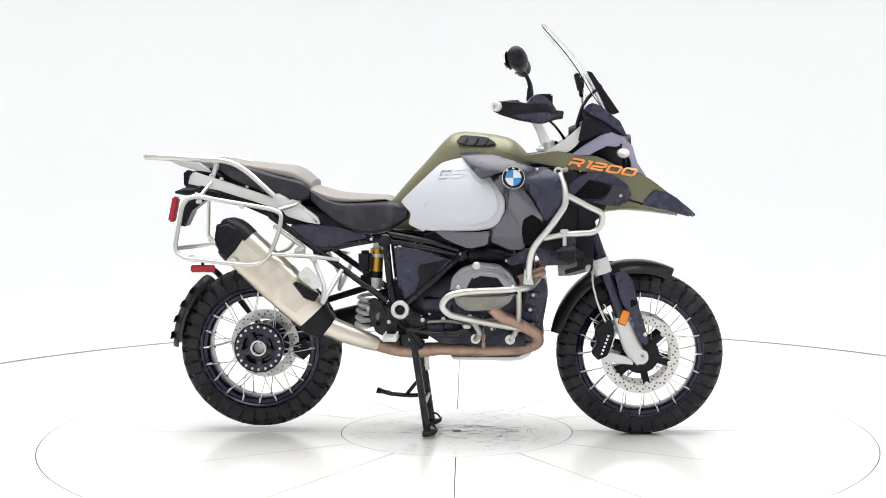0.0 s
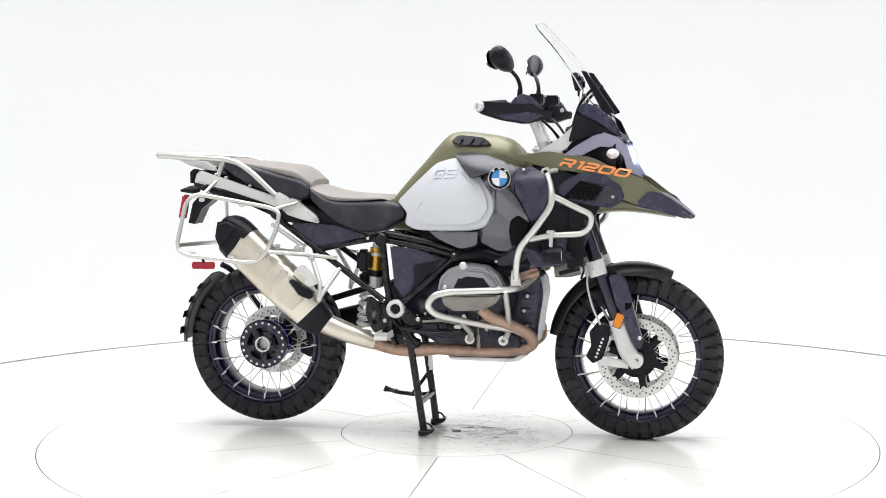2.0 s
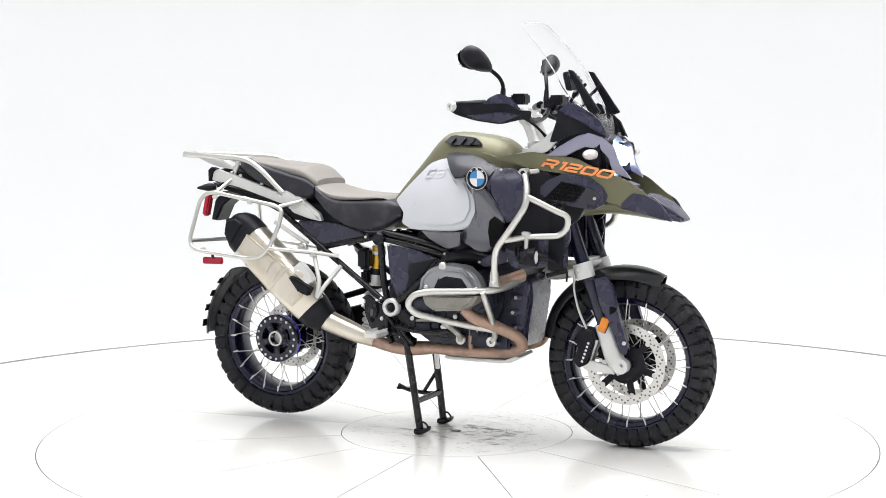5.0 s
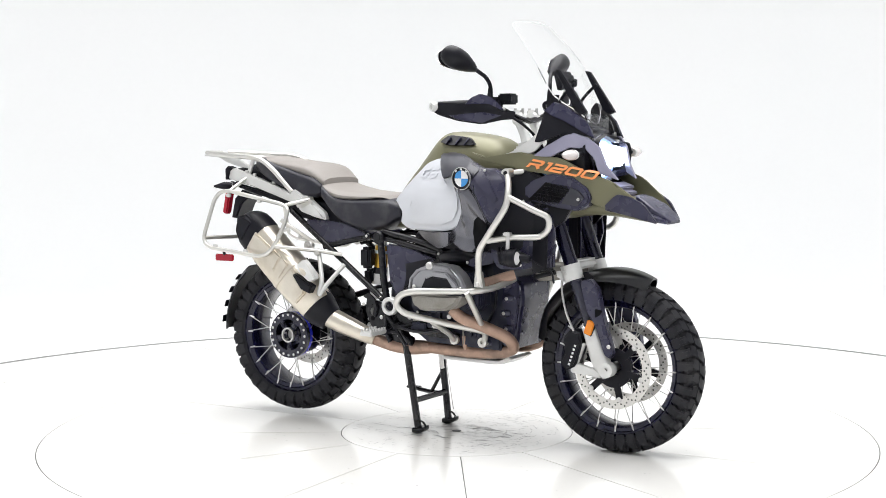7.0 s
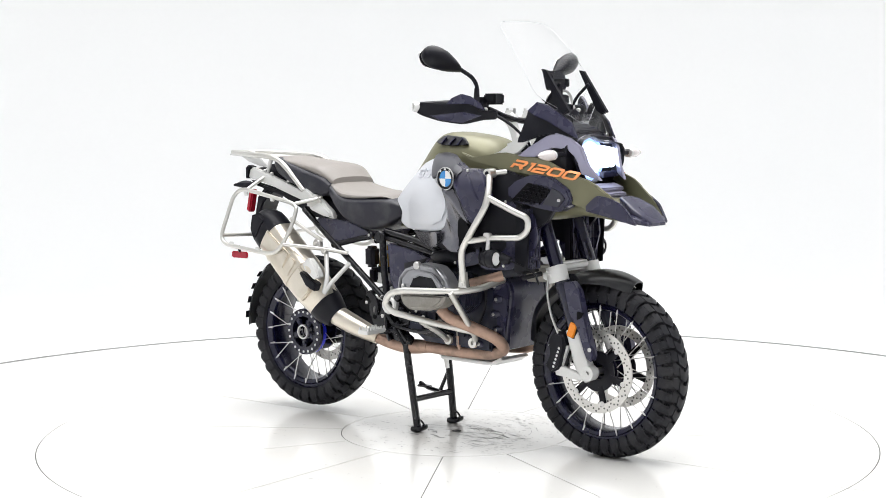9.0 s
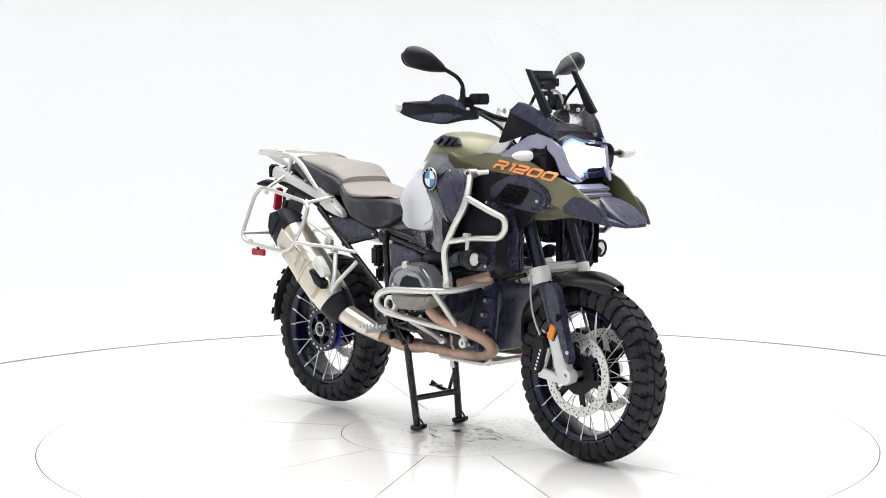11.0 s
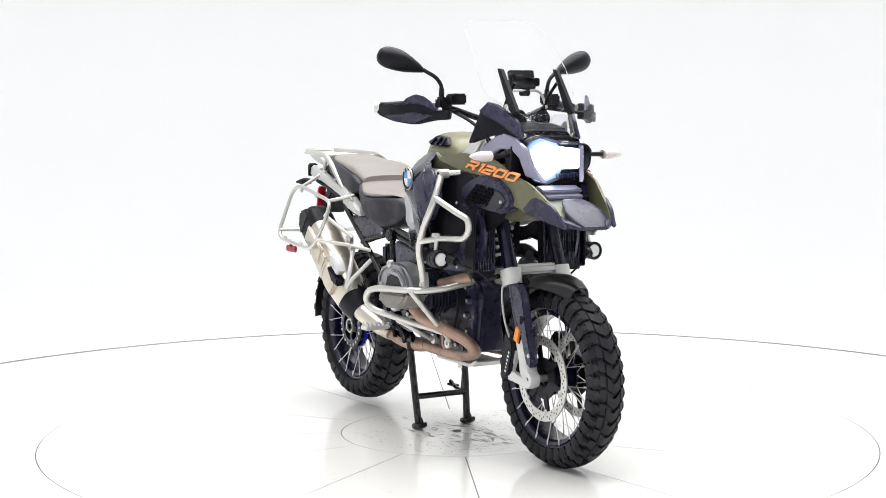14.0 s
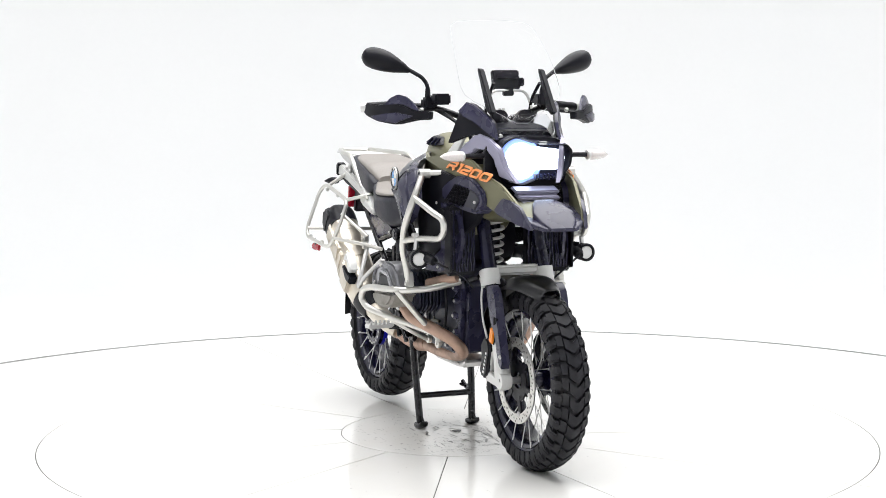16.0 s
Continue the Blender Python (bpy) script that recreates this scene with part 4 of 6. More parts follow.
def pannier_racks():
    for s in (-1, 1):
        loop = [(x, s * abs(y), z) for x, y, z in [(-1.032, -0.23, 0.908), (-1.013, -0.215, 0.937), (-0.975, -0.21, 0.943), (-0.689, -0.225, 0.896), (-0.647, -0.232, 0.879), (-0.655, -0.25, 0.812), (-0.686, -0.277, 0.728), (-0.72, -0.286, 0.693), (-0.767, -0.288, 0.686), (-1.008, -0.29, 0.712), (-1.042, -0.286, 0.729), (-1.049, -0.28, 0.76)]]
        part("pannier_rack", tube(loop, 0.0085, 0.03, True), STEEL, bike, "silver tubular pannier rack")
        for pts in ([(-0.682, -0.277, 0.728), (-0.523, -0.19, 0.71), (-0.442, -0.15, 0.695)], [(-0.675, -0.245, 0.833), (-0.571, -0.165, 0.74)], [(-0.662, -0.228, 0.892), (-0.6, -0.17, 0.91), (-0.594, -0.14, 0.917)], [(-0.971, -0.21, 0.939), (-0.937, -0.13, 0.996)]):
            part("rack_strut", tube([(x, s * abs(y), z) for x, y, z in pts], 0.008), STEEL, bike)
        part("rack_crosspiece", tube([(x, s * abs(y), z) for x, y, z in [(-1.044, -0.282, 0.75), (-0.995, -0.14, 0.747), (-0.971, 0, 0.742)]], 0.008, 0.05), STEEL, bike)
        part("exhaust_hanger", tube([(x, s * abs(y), z) for x, y, z in [(-0.534, -0.18, 0.698), (-0.487, -0.225, 0.594), (-0.497, -0.235, 0.541)]], 0.009, 0.02), ALLOY, bike)
        part("exhaust_stay", tube([(x, s * abs(y), z) for x, y, z in [(-0.431, -0.15, 0.656), (-0.477, -0.22, 0.572), (-0.497, -0.235, 0.535)]], 0.009, 0.02), ALLOY, bike)
        x, y, z = [(-0.59, -0.17, 0.728)][0]
        part("hanger_boss", moved(join(drum(0.021, -0.012, 0.012, 0.004, 20), drum(0.009, s * 0.012, s * 0.016, 0.001, 10)), pose(x, s * 0.17, z)), BOLT, bike)
        for u in (0, 1, 2, 3):
            x, y, z = ([(-0.971, -0.212, 0.924), (-0.803, -0.22, 0.905), (-0.983, -0.288, 0.718), (-0.827, -0.286, 0.703)])[u]
            part("rack_tab", block(x, s * abs(y), z, 0.022, 0.012, 0.016, 0.003), ALLOY, bike)


def exhaust():
    can = [(x, y, z, h, d) for (x, y, z), h, d in zip([(-0.819, -0.195, 0.758), (-0.72, -0.195, 0.664), (-0.613, -0.19, 0.561), (-0.545, -0.18, 0.488)], (0.078, 0.08, 0.078, 0.068), (0.06, 0.066, 0.066, 0.058))]
    m = part("silencer", pipe(can, 3.2, 28), TITAN, bike, "warm titanium exhaust silencer")
    cap = [(x, y, z, h, d) for (x, y, z), h, d in zip([(-0.813, -0.195, 0.751), (-0.854, -0.195, 0.79), (-0.89, -0.19, 0.803)], (0.082, 0.078, 0.055), (0.064, 0.062, 0.045))]
    part("end_cap", pipe(cap, 3.0, 28), BLACK, m, "black plastic end cap")
    part("cap_facet", slab([(-0.895, 0.838), (-0.85, 0.850), (-0.80, 0.822), (-0.825, 0.79), (-0.862, 0.735), (-0.885, 0.735), (-0.905, 0.78)], -0.262, -0.22, 0.012, 0, 3), BLACK, m)
    part("heat_guard", slab([(-0.604, 0.615), (-0.592, 0.622), (-0.504, 0.575), (-0.521, 0.546), (-0.563, 0.561)], -0.272, -0.235, 0.005), BLACK, m, "black rubber heat guard")
    part("shield_plate", slab([(-0.833, 0.724), (-0.794, 0.781), (-0.724, 0.729), (-0.664, 0.686), (-0.703, 0.624), (-0.771, 0.674)], -0.267, -0.24, 0.005, 0, 2), TITAN, m)
    part("shield_plate", slab([(-0.649, 0.594), (-0.61, 0.641), (-0.543, 0.567), (-0.553, 0.539), (-0.595, 0.501), (-0.654, 0.544)], -0.267, -0.24, 0.005, 0, 2), TITAN, m)
    part("shield_strap", slab([(-0.658, 0.679), (-0.627, 0.657), (-0.675, 0.591), (-0.693, 0.603)], -0.266, -0.24, 0.004, 1, 2), TITAN, m)
    hanger = part("hanger_plate", slab([(-0.584, 0.653), (-0.55, 0.681), (-0.505, 0.634), (-0.492, 0.606), (-0.521, 0.591), (-0.573, 0.63)], -0.270, -0.235, 0.004, 1, 2), ALLOY, m)
    part("plate_slot", slab([(-0.569, 0.646), (-0.546, 0.644), (-0.532, 0.625), (-0.539, 0.614), (-0.558, 0.623)], -0.2712, -0.268, 0.0008, 1, 1), TITAN, hanger)
    part("clamp_band", pipe([(x, y, z, h, d) for (x, y, z), h, d in zip([(-0.672, -0.195, 0.619), (-0.655, -0.195, 0.603)], (0.0815, 0.0815), (0.068, 0.068))], 3.2, 28), TITAN, m)
    part("seam_band", pipe([(x, y, z, h, d) for (x, y, z), h, d in zip([(-0.772, -0.195, 0.712), (-0.765, -0.195, 0.706)], (0.081, 0.081), (0.0655, 0.0655))], 3.2, 28), TITAN, m)
    part("collar", pipe([(x, y, z, h, d) for (x, y, z), h, d in zip([(-0.572, -0.178, 0.512), (-0.529, -0.172, 0.468), (-0.487, -0.165, 0.434)], (0.075, 0.068, 0.05), (0.066, 0.06, 0.045))], 2.6, 24), BLACK, m)
    part("link_pipe", pipe([(x, y, z, 0, 0)[:3] + (r, r) for (x, y, z), r in zip([(-0.525, -0.172, 0.459), (-0.443, -0.16, 0.422), (-0.358, -0.145, 0.388), (-0.298, -0.13, 0.364)], (0.042, 0.041, 0.036, 0.028))], 2.0, 20), TITAN, bike, "brushed steel link pipe")
    part("collector", pipe([(x, y, z, 0, 0)[:3] + (r, r) for (x, y, z), r in zip([(-0.327, -0.13, 0.368), (-0.23, -0.11, 0.343), (-0.143, -0.1, 0.338), (-0.054, -0.1, 0.345)], (0.022, 0.027, 0.03, 0.025))], 2.0, 20), COPPER, bike, "heat-browned collector pipe")
    for s in (-1, 1):
        pts = [(-0.076, -0.1, 0.343), (0.122, -0.105, 0.338), (0.264, -0.1, 0.345), (0.327, -0.105, 0.368), (0.319, -0.145, 0.413), (0.244, -0.215, 0.462), (0.182, -0.265, 0.494), (0.151, -0.275, 0.527)]
        part("header_pipe", tube([(x, s * abs(y), z) for x, y, z in pts], 0.0225, 0.06, n=16), COPPER, bike, "heat-browned exhaust header")
        part("header_clamp", tube([(x, s * abs(y), z) for x, y, z in [(0.114, -0.12, 0.391), (0.113, -0.115, 0.342)]], 0.009), COPPER, bike)
        part("upper_pipe", tube([(x, s * abs(y), z) for x, y, z in [(0.245, -0.215, 0.621), (0.287, -0.19, 0.633), (0.34, -0.14, 0.652)]], 0.02, 0.04, n=14), COPPER, bike)


def engine():
    part("crankcase", join(hull([(-0.12, 0.60, 0.42, 0.10), (-0.02, 0.66, 0.40, 0.13), (0.10, 0.68, 0.39, 0.14), (0.24, 0.70, 0.39, 0.13), (0.31, 0.68, 0.40, 0.12)], 5)), ENGINE, bike, "dark cast engine block")
    part("front_cover", slab([(0.195, 0.611), (0.317, 0.638), (0.353, 0.616), (0.362, 0.56), (0.344, 0.46), (0.335, 0.37), (0.295, 0.357), (0.206, 0.37)], -0.115, 0.115, 0.02, 1, 3), DARK, bike, "dark bolted front engine cover")
    for s in (-1, 1):
        part("cover_fold", panel([(0.286, 0.628), (0.329, 0.639), (0.353, 0.607), (0.344, 0.508), (0.329, 0.41), (0.292, 0.387), (0.301, 0.475), (0.275, 0.541)], lambda x, z: 0.125, s, 0.015, 0.006, 1), DARK, bike)
        for x, y, z in [(0.297, -0.13, 0.608), (0.305, -0.13, 0.56), (0.292, -0.13, 0.503), (0.303, -0.13, 0.444), (0.221, -0.13, 0.384)]:
            part("cover_boss", moved(hull([(-0.016, 0.012, -0.012, 0.010), (0.0, 0.015, -0.015, 0.013), (0.024, 0.010, -0.010, 0.004)], 3.0, 14), pose(x, s * 0.124, z)), DARK, bike)
            part("cover_bolt", bolt(x, s * 0.136, z, s, 0.007, 0.004), BOLT, bike)
        for k in range(7):
            y = 0.165 + 0.014 * k
            part("cooling_fin", slab([(-0.007, 0.614), (0.03, 0.658), (0.212, 0.662), (0.251, 0.615), (0.251, 0.54), (0.212, 0.507), (0.029, 0.506), (-0.007, 0.539)], s * y, s * (y + 0.005), 0.0, 0), ENGINE, bike)
        part("cylinder", slab([(0.01, 0.614), (0.04, 0.645), (0.208, 0.649), (0.234, 0.615), (0.233, 0.546), (0.203, 0.52), (0.04, 0.519), (0.01, 0.545)], s * 0.12, s * 0.27, 0.004), ENGINE, bike, "dark finned cylinder")
        head = part("valve_cover", slab([(-0.001, 0.603), (0.006, 0.645), (0.038, 0.679), (0.101, 0.7), (0.182, 0.692), (0.224, 0.658), (0.245, 0.618), (0.245, 0.578), (-0.001, 0.578)], s * 0.262, s * 0.345, 0.016, 1, 3), COVER, bike, "silver-grey cast valve cover")
        part("cover_inset", slab([(0.059, 0.605), (0.081, 0.648), (0.112, 0.654), (0.175, 0.648), (0.216, 0.606)], s * 0.343, s * 0.350, 0.004, 0), BLACK, head)
        part("cover_rib", slab([(0.075, 0.661), (0.112, 0.674), (0.175, 0.668), (0.217, 0.632), (0.233, 0.599), (0.212, 0.599), (0.175, 0.649), (0.112, 0.655), (0.087, 0.644)], s * 0.343, s * 0.357, 0.004, 0), COVER, head)
        part("cover_gasket", slab([(-0.006, 0.598), (-0.006, 0.586), (0.25, 0.586), (0.25, 0.598)], s * 0.265, s * 0.352, 0.002, 0), BLACK, head)
        part("cover_ridge", slab([(0.012, 0.600), (0.022, 0.640), (0.050, 0.668), (0.103, 0.684), (0.172, 0.679), (0.212, 0.645), (0.228, 0.620), (0.222, 0.640), (0.178, 0.688), (0.101, 0.696), (0.040, 0.676), (0.010, 0.642), (0.002, 0.602)], s * 0.335, s * 0.352, 0.003, 0), COVER, head)
        for x, z in ((0.03, 0.612), (0.232, 0.612)):
            part("cover_screw", bolt(x, s * 0.348, z, s, 0.008, 0.006), BOLT, head)
        x, y, z = [(0.098, -0.355, 0.692)][0]
        part("cover_plug", moved(join(drum(0.015, 0, s * 0.02, 0.003, 18), drum(0.008, s * 0.02, s * 0.022, 0.0005, 8)), pose(x, s * 0.335, z)), BOLT, head)
        part("lower_cover_guard", slab([(0.011, 0.584), (0.241, 0.593), (0.22, 0.555), (0.174, 0.528), (0.061, 0.523), (0.024, 0.546)], s * 0.25, s * 0.358, 0.012, 1, 3), DIRTY, bike, "weathered raw cylinder guard")
        part("throttle_body", pipe([(x, s * abs(y), z, h, d) for (x, y, z), h, d in zip([(0.073, -0.2, 0.712), (0.149, -0.22, 0.72), (0.223, -0.21, 0.706)], (0.022, 0.028, 0.022), (0.03, 0.035, 0.03))]), BLACK, bike)
        part("intake_shield", panel([(0.192, 0.7), (0.277, 0.747), (0.319, 0.737), (0.309, 0.701), (0.224, 0.683)], lambda x, z: 0.25, s, 0.02, 0.005, 1), DARK, bike)
        part("starter_cover", tube([(x, s * abs(y), z) for x, y, z in [(-0.114, -0.11, 0.516), (-0.008, -0.12, 0.516)]], 0.033, n=18), ENGINE, bike)
        part("sump_side", slab([(-0.098, 0.471), (0.122, 0.461), (0.275, 0.407), (0.275, 0.358), (-0.054, 0.369), (-0.109, 0.405)], s * 0.09, s * 0.13, 0.008), ENGINE, bike)
        for x, y, z in [(0.026, -0.15, 0.423), (0, -0.15, 0.43), (0.15, -0.15, 0.43)]:
            part("sump_plug", bolt(x, s * 0.128, z, s, 0.011, 0.008), BOLT, bike)
        # casting seams, cable runs and fasteners low on the engine side
        part("switch_body", join(block(-0.075, s * 0.155, 0.432, 0.07, 0.02, 0.028, 0.004), block(-0.02, s * 0.152, 0.44, 0.03, 0.018, 0.02, 0.003)), ENGINE, bike)
        for x, z, r in ((-0.12, 0.463, 0.009), (-0.04, 0.468, 0.008), (0.045, 0.452, 0.016), (0.062, 0.478, 0.010), (0.145, 0.452, 0.018)):
            part("case_bolt", bolt(x, s * 0.15, z, s, r, 0.006), DIRTY if r > 0.012 else BOLT, bike)
        part("oil_pipe", tube([(x, s * y, z) for x, y, z in ((-0.10, 0.155, 0.455), (-0.02, 0.16, 0.462), (0.07, 0.158, 0.445), (0.14, 0.155, 0.47), (0.19, 0.15, 0.47))], 0.0055, 0.03, n=8), DIRTY, bike)
        part("sensor_lead", tube([(x, s * y, z) for x, y, z in ((0.113, 0.14, 0.48), (0.114, 0.135, 0.42), (0.113, 0.13, 0.372))], 0.0035, 0.02, n=6), DIRTY, bike)
        part("oxygen_sensor", tube([(0.113, s * 0.128, 0.405), (0.113, s * 0.122, 0.362)], 0.0085, n=10), COPPER, bike)
        part("hose_clip", moved(block(0, 0, 0, 0.02, 0.012, 0.012, 0.003), pose(-0.15, s * 0.16, 0.49)), BLACK, bike)
        for k in range(5):
            part("side_rib", moved(block(0, 0, 0, 0.006, 0.01, 0.05, 0.0015), pose(0.155 + 0.02 * k, s * 0.135, 0.43, 0, 12, 0)), ENGINE, bike)
        part("frame_plate", slab([(-0.182, 0.52), (-0.127, 0.476), (0.036, 0.433), (0.101, 0.411), (0.091, 0.389), (-0.029, 0.393), (-0.15, 0.421), (-0.2, 0.476)], s * 0.13, s * 0.15, 0.006), TUBE_BLACK, bike)
    for s in (-1, 1):
        for pts, r in (([(-0.247, -0.15, 0.389), (-0.159, -0.16, 0.435), (-0.028, -0.16, 0.413), (0.08, -0.15, 0.445)], 0.005), ([(0.127, -0.2, 0.744), (0.213, -0.23, 0.7), (0.277, -0.22, 0.714)], 0.008), ([(0.276, -0.16, 0.611), (0.265, -0.15, 0.523), (0.221, -0.14, 0.456)], 0.006)):
            part("hose", tube([(x, s * abs(y), z) for x, y, z in pts], r, 0.05, n=8), BLACK, bike)
        for k in range(4):
            part("case_rib", block(-0.04 + 0.05 * k, s * 0.136, 0.5, 0.008, 0.012, 0.14, 0.002), ENGINE, bike)
        part("front_rib", panel([(0.221, 0.611), (0.275, 0.624), (0.292, 0.563), (0.271, 0.475), (0.288, 0.387), (0.22, 0.391), (0.236, 0.497)], lambda x, z: 0.122, s, 0.01, 0.005, 1), ENGINE, bike)
    part("skid_plate", slab([(-0.017, 0.31), (0.24, 0.309), (0.284, 0.33), (0.295, 0.321), (0.262, 0.3), (0.217, 0.295), (-0.006, 0.299)], -0.085, 0.085, 0.003), ALLOY, bike, "scratched aluminium skid plate")
    part("gearbox", hull([(-0.26, 0.60, 0.42, 0.07), (-0.18, 0.64, 0.40, 0.10), (-0.06, 0.64, 0.41, 0.11)], 4), ENGINE, bike)
    part("airbox", hull([(-0.12, 0.80, 0.64, 0.11), (0.05, 0.86, 0.66, 0.15), (0.20, 0.9, 0.68, 0.16), (0.23, 0.9, 0.70, 0.15)], 5), BLACK, bike)


def trellis():
    for s in (-1, 1):
        def bar(pts, r=0.012, bend=0.02):
            part("frame_tube", tube([(x, s * abs(y), z) for x, y, z in pts], r, bend), TUBE_BLACK, bike, "black painted frame tube")
        bar([(-0.712, -0.125, 0.864), (-0.532, -0.135, 0.733), (-0.246, -0.15, 0.527)])
        bar([(-0.544, -0.13, 0.722), (-0.4, -0.13, 0.755), (-0.295, -0.13, 0.773), (-0.224, -0.135, 0.764), (0.034, -0.15, 0.714)])
        bar([(-0.261, -0.14, 0.76), (-0.246, -0.145, 0.608), (-0.225, -0.15, 0.51)], 0.014)
        bar([(0.034, -0.15, 0.707), (-0.071, -0.15, 0.62), (-0.192, -0.15, 0.517)], 0.014)
        bar([(-0.25, -0.135, 0.793), (-0.093, -0.14, 0.765), (0.06, -0.15, 0.724)], 0.013)
        for (x, y, z), r in zip([(-0.264, -0.15, 0.77), (0.034, -0.16, 0.712), (-0.317, -0.145, 0.774)], (0.026, 0.024, 0.014)):
            part("frame_plug", moved(join(drum(r, 0, s * 0.02, 0.006, 24), drum(r * 0.5, s * 0.02, s * 0.022, 0.0008, 12)), pose(x, s * (abs(y) - 0.008), z)), TUBE_BLACK, bike)
        x, y, z = [(-0.206, -0.166, 0.503)][0]
        piv = part("swingarm_pivot", moved(lathe([(0.018, 0.0), (0.036, 0.0), (0.036, s * 0.022), (0.032, s * 0.027), (0.021, s * 0.025), (0.018, s * 0.016)], 36), pose(x, s * 0.145, z)), ALLOY, bike, "bright swingarm pivot ring")
        part("pivot_bolt", moved(join(drum(0.018, 0, s * 0.018, 0.003, 20), drum(0.008, s * 0.018, s * 0.026, 0.002, 12)), pose(x, s * 0.147, z)), BLACK, piv)
        part("battery_cover", panel([(-0.23, 0.747), (-0.093, 0.726), (-0.006, 0.695), (-0.072, 0.634), (-0.149, 0.568), (-0.186, 0.546), (-0.214, 0.596)], lambda x, z: 0.150, s, 0.03, 0.008, 0), DARK, bike, "dark side cover")
        part("cover_facet", panel([(-0.137, 0.673), (-0.017, 0.699), (-0.072, 0.638), (-0.149, 0.568), (-0.133, 0.618)], lambda x, z: 0.157, s, 0.012, 0.006, 0), BLACK, bike)
        part("under_seat_cover", panel([(-0.64, 0.83), (-0.541, 0.83), (-0.442, 0.821), (-0.333, 0.782), (-0.355, 0.76), (-0.531, 0.736), (-0.574, 0.764)], lambda x, z: 0.135, s, 0.02, 0.006, 1), DARK, bike, "dark under-seat cover")
        part("footrest_plate", slab([(-0.322, 0.533), (-0.245, 0.511), (-0.198, 0.478), (-0.18, 0.435), (-0.137, 0.391), (-0.159, 0.358), (-0.214, 0.369), (-0.246, 0.39), (-0.301, 0.412), (-0.329, 0.478)], s * 0.14, s * 0.155, 0.004, 1), TUBE_BLACK, bike, "black footrest plate")
        part("plate_hole", moved(drum(0.016, 0, s * 0.002, 0.0005, 16), pose(*[v if k != 1 else s * 0.155 for k, v in enumerate([(-0.286, -0.155, 0.477)][0])])), JOINT, bike)
        for x, y, z in [(-0.254, -0.16, 0.533), (-0.25, -0.16, 0.456), (-0.224, -0.16, 0.413), (-0.168, -0.16, 0.391)]:
            part("plate_bolt", bolt(x, s * 0.155, z, s, 0.008, 0.005), BOLT, bike)
        for pts in ([(-0.226, 0.47), (-0.165, 0.40), (-0.128, 0.352)], [(-0.226, 0.46), (-0.222, 0.40), (-0.205, 0.362)], [(-0.222, 0.405), (-0.165, 0.40)], [(-0.19, 0.43), (-0.14, 0.425), (-0.10, 0.44)]):
            part("bracket_arm", tube([(x, s * 0.162, z) for x, z in pts], 0.009, 0.02, n=8), TUBE_BLACK, bike)
        for x, z, r in ((-0.272, 0.50, 0.011), (-0.292, 0.45, 0.010), (-0.205, 0.435, 0.008)):
            part("lightening_hole", moved(drum(r, 0, s * 0.002, 0.0005, 14), pose(x, s * 0.1552, z)), VOID, bike)
        part("heel_plate", slab([(-0.335, 0.535), (-0.305, 0.552), (-0.275, 0.53), (-0.262, 0.49), (-0.275, 0.455), (-0.29, 0.46), (-0.282, 0.49), (-0.30, 0.52)], s * 0.157, s * 0.165, 0.003, 1), TUBE_BLACK, bike)
        part("plate_stud", bolt(-0.33, s * 0.16, 0.505, s, 0.007, 0.006), BOLT, bike)
        peg = part("footpeg", block(-0.235, s * 0.235, 0.405, 0.055, 0.11, 0.016, 0.003), ALLOY, bike, "toothed silver footpeg")
        for k in range(6):
            for d in (-0.022, 0.022):
                part("peg_tooth", block(-0.235 + d, s * (0.19 + 0.018 * k), 0.418, 0.006, 0.009, 0.012, 0.001), ALLOY, peg)
        part("peg_arm", tube([(-0.205, s * 0.15, 0.40), (-0.225, s * 0.20, 0.402)], 0.012), TUBE_BLACK, bike)
        part("brake_lever", tube([(x, s * abs(y), z) for x, y, z in [(-0.18, -0.165, 0.424), (-0.092, -0.18, 0.416), (-0.004, -0.2, 0.415), (0.062, -0.21, 0.432)]], 0.007, 0.03), TUBE_BLACK, bike)
        part("foot_pedal", block(0.055, s * 0.225, 0.45, 0.03, 0.045, 0.014, 0.004), ALLOY, bike)
    x, y, z = [(-0.309, -0.07, 0.666)][0]
    top = Vector([(-0.302, -0.07, 0.732)][0])
    low = Vector([(-0.317, -0.07, 0.577)][0])
    part("shock_body", tube([top, top.lerp(low, 0.58)], 0.027, n=18), GOLD, bike, "gold anodised rear damper")
    part("shock_neck", tube([top + Vector((0.004, 0, 0.03)), top], 0.018, n=14), ALLOY, bike)
    part("shock_collar", tube([top.lerp(low, 0.12), top.lerp(low, 0.2)], 0.030, n=18), ALLOY, bike)
    part("shock_ring", tube([top.lerp(low, 0.56), top.lerp(low, 0.74)], 0.029, n=18), BLACK, bike)
    part("shock_base", tube([top.lerp(low, 0.72), low], 0.031, n=18), ALLOY, bike)
    coil = []
    for k in range(90):
        a = k / 89 * 2 * math.pi * 6
        coil.append(Vector([(-0.354, -0.02, 0.549)][0]).lerp(Vector([(-0.373, -0.02, 0.392)][0]), k / 89) + Vector((0.027 * math.cos(a), 0.027 * math.sin(a), 0)))
    part("rear_spring", tube(coil, 0.0078, 0.001, n=8), ALLOY, bike, "pale rear spring")
    part("fluid_tank", block(-0.345, -0.11, 0.685, 0.05, 0.05, 0.085, 0.012, 3), BLACK, bike, "black fluid reservoir")
    part("shock_hose_box", block(-0.345, -0.09, 0.61, 0.04, 0.05, 0.06, 0.01), BLACK, bike)
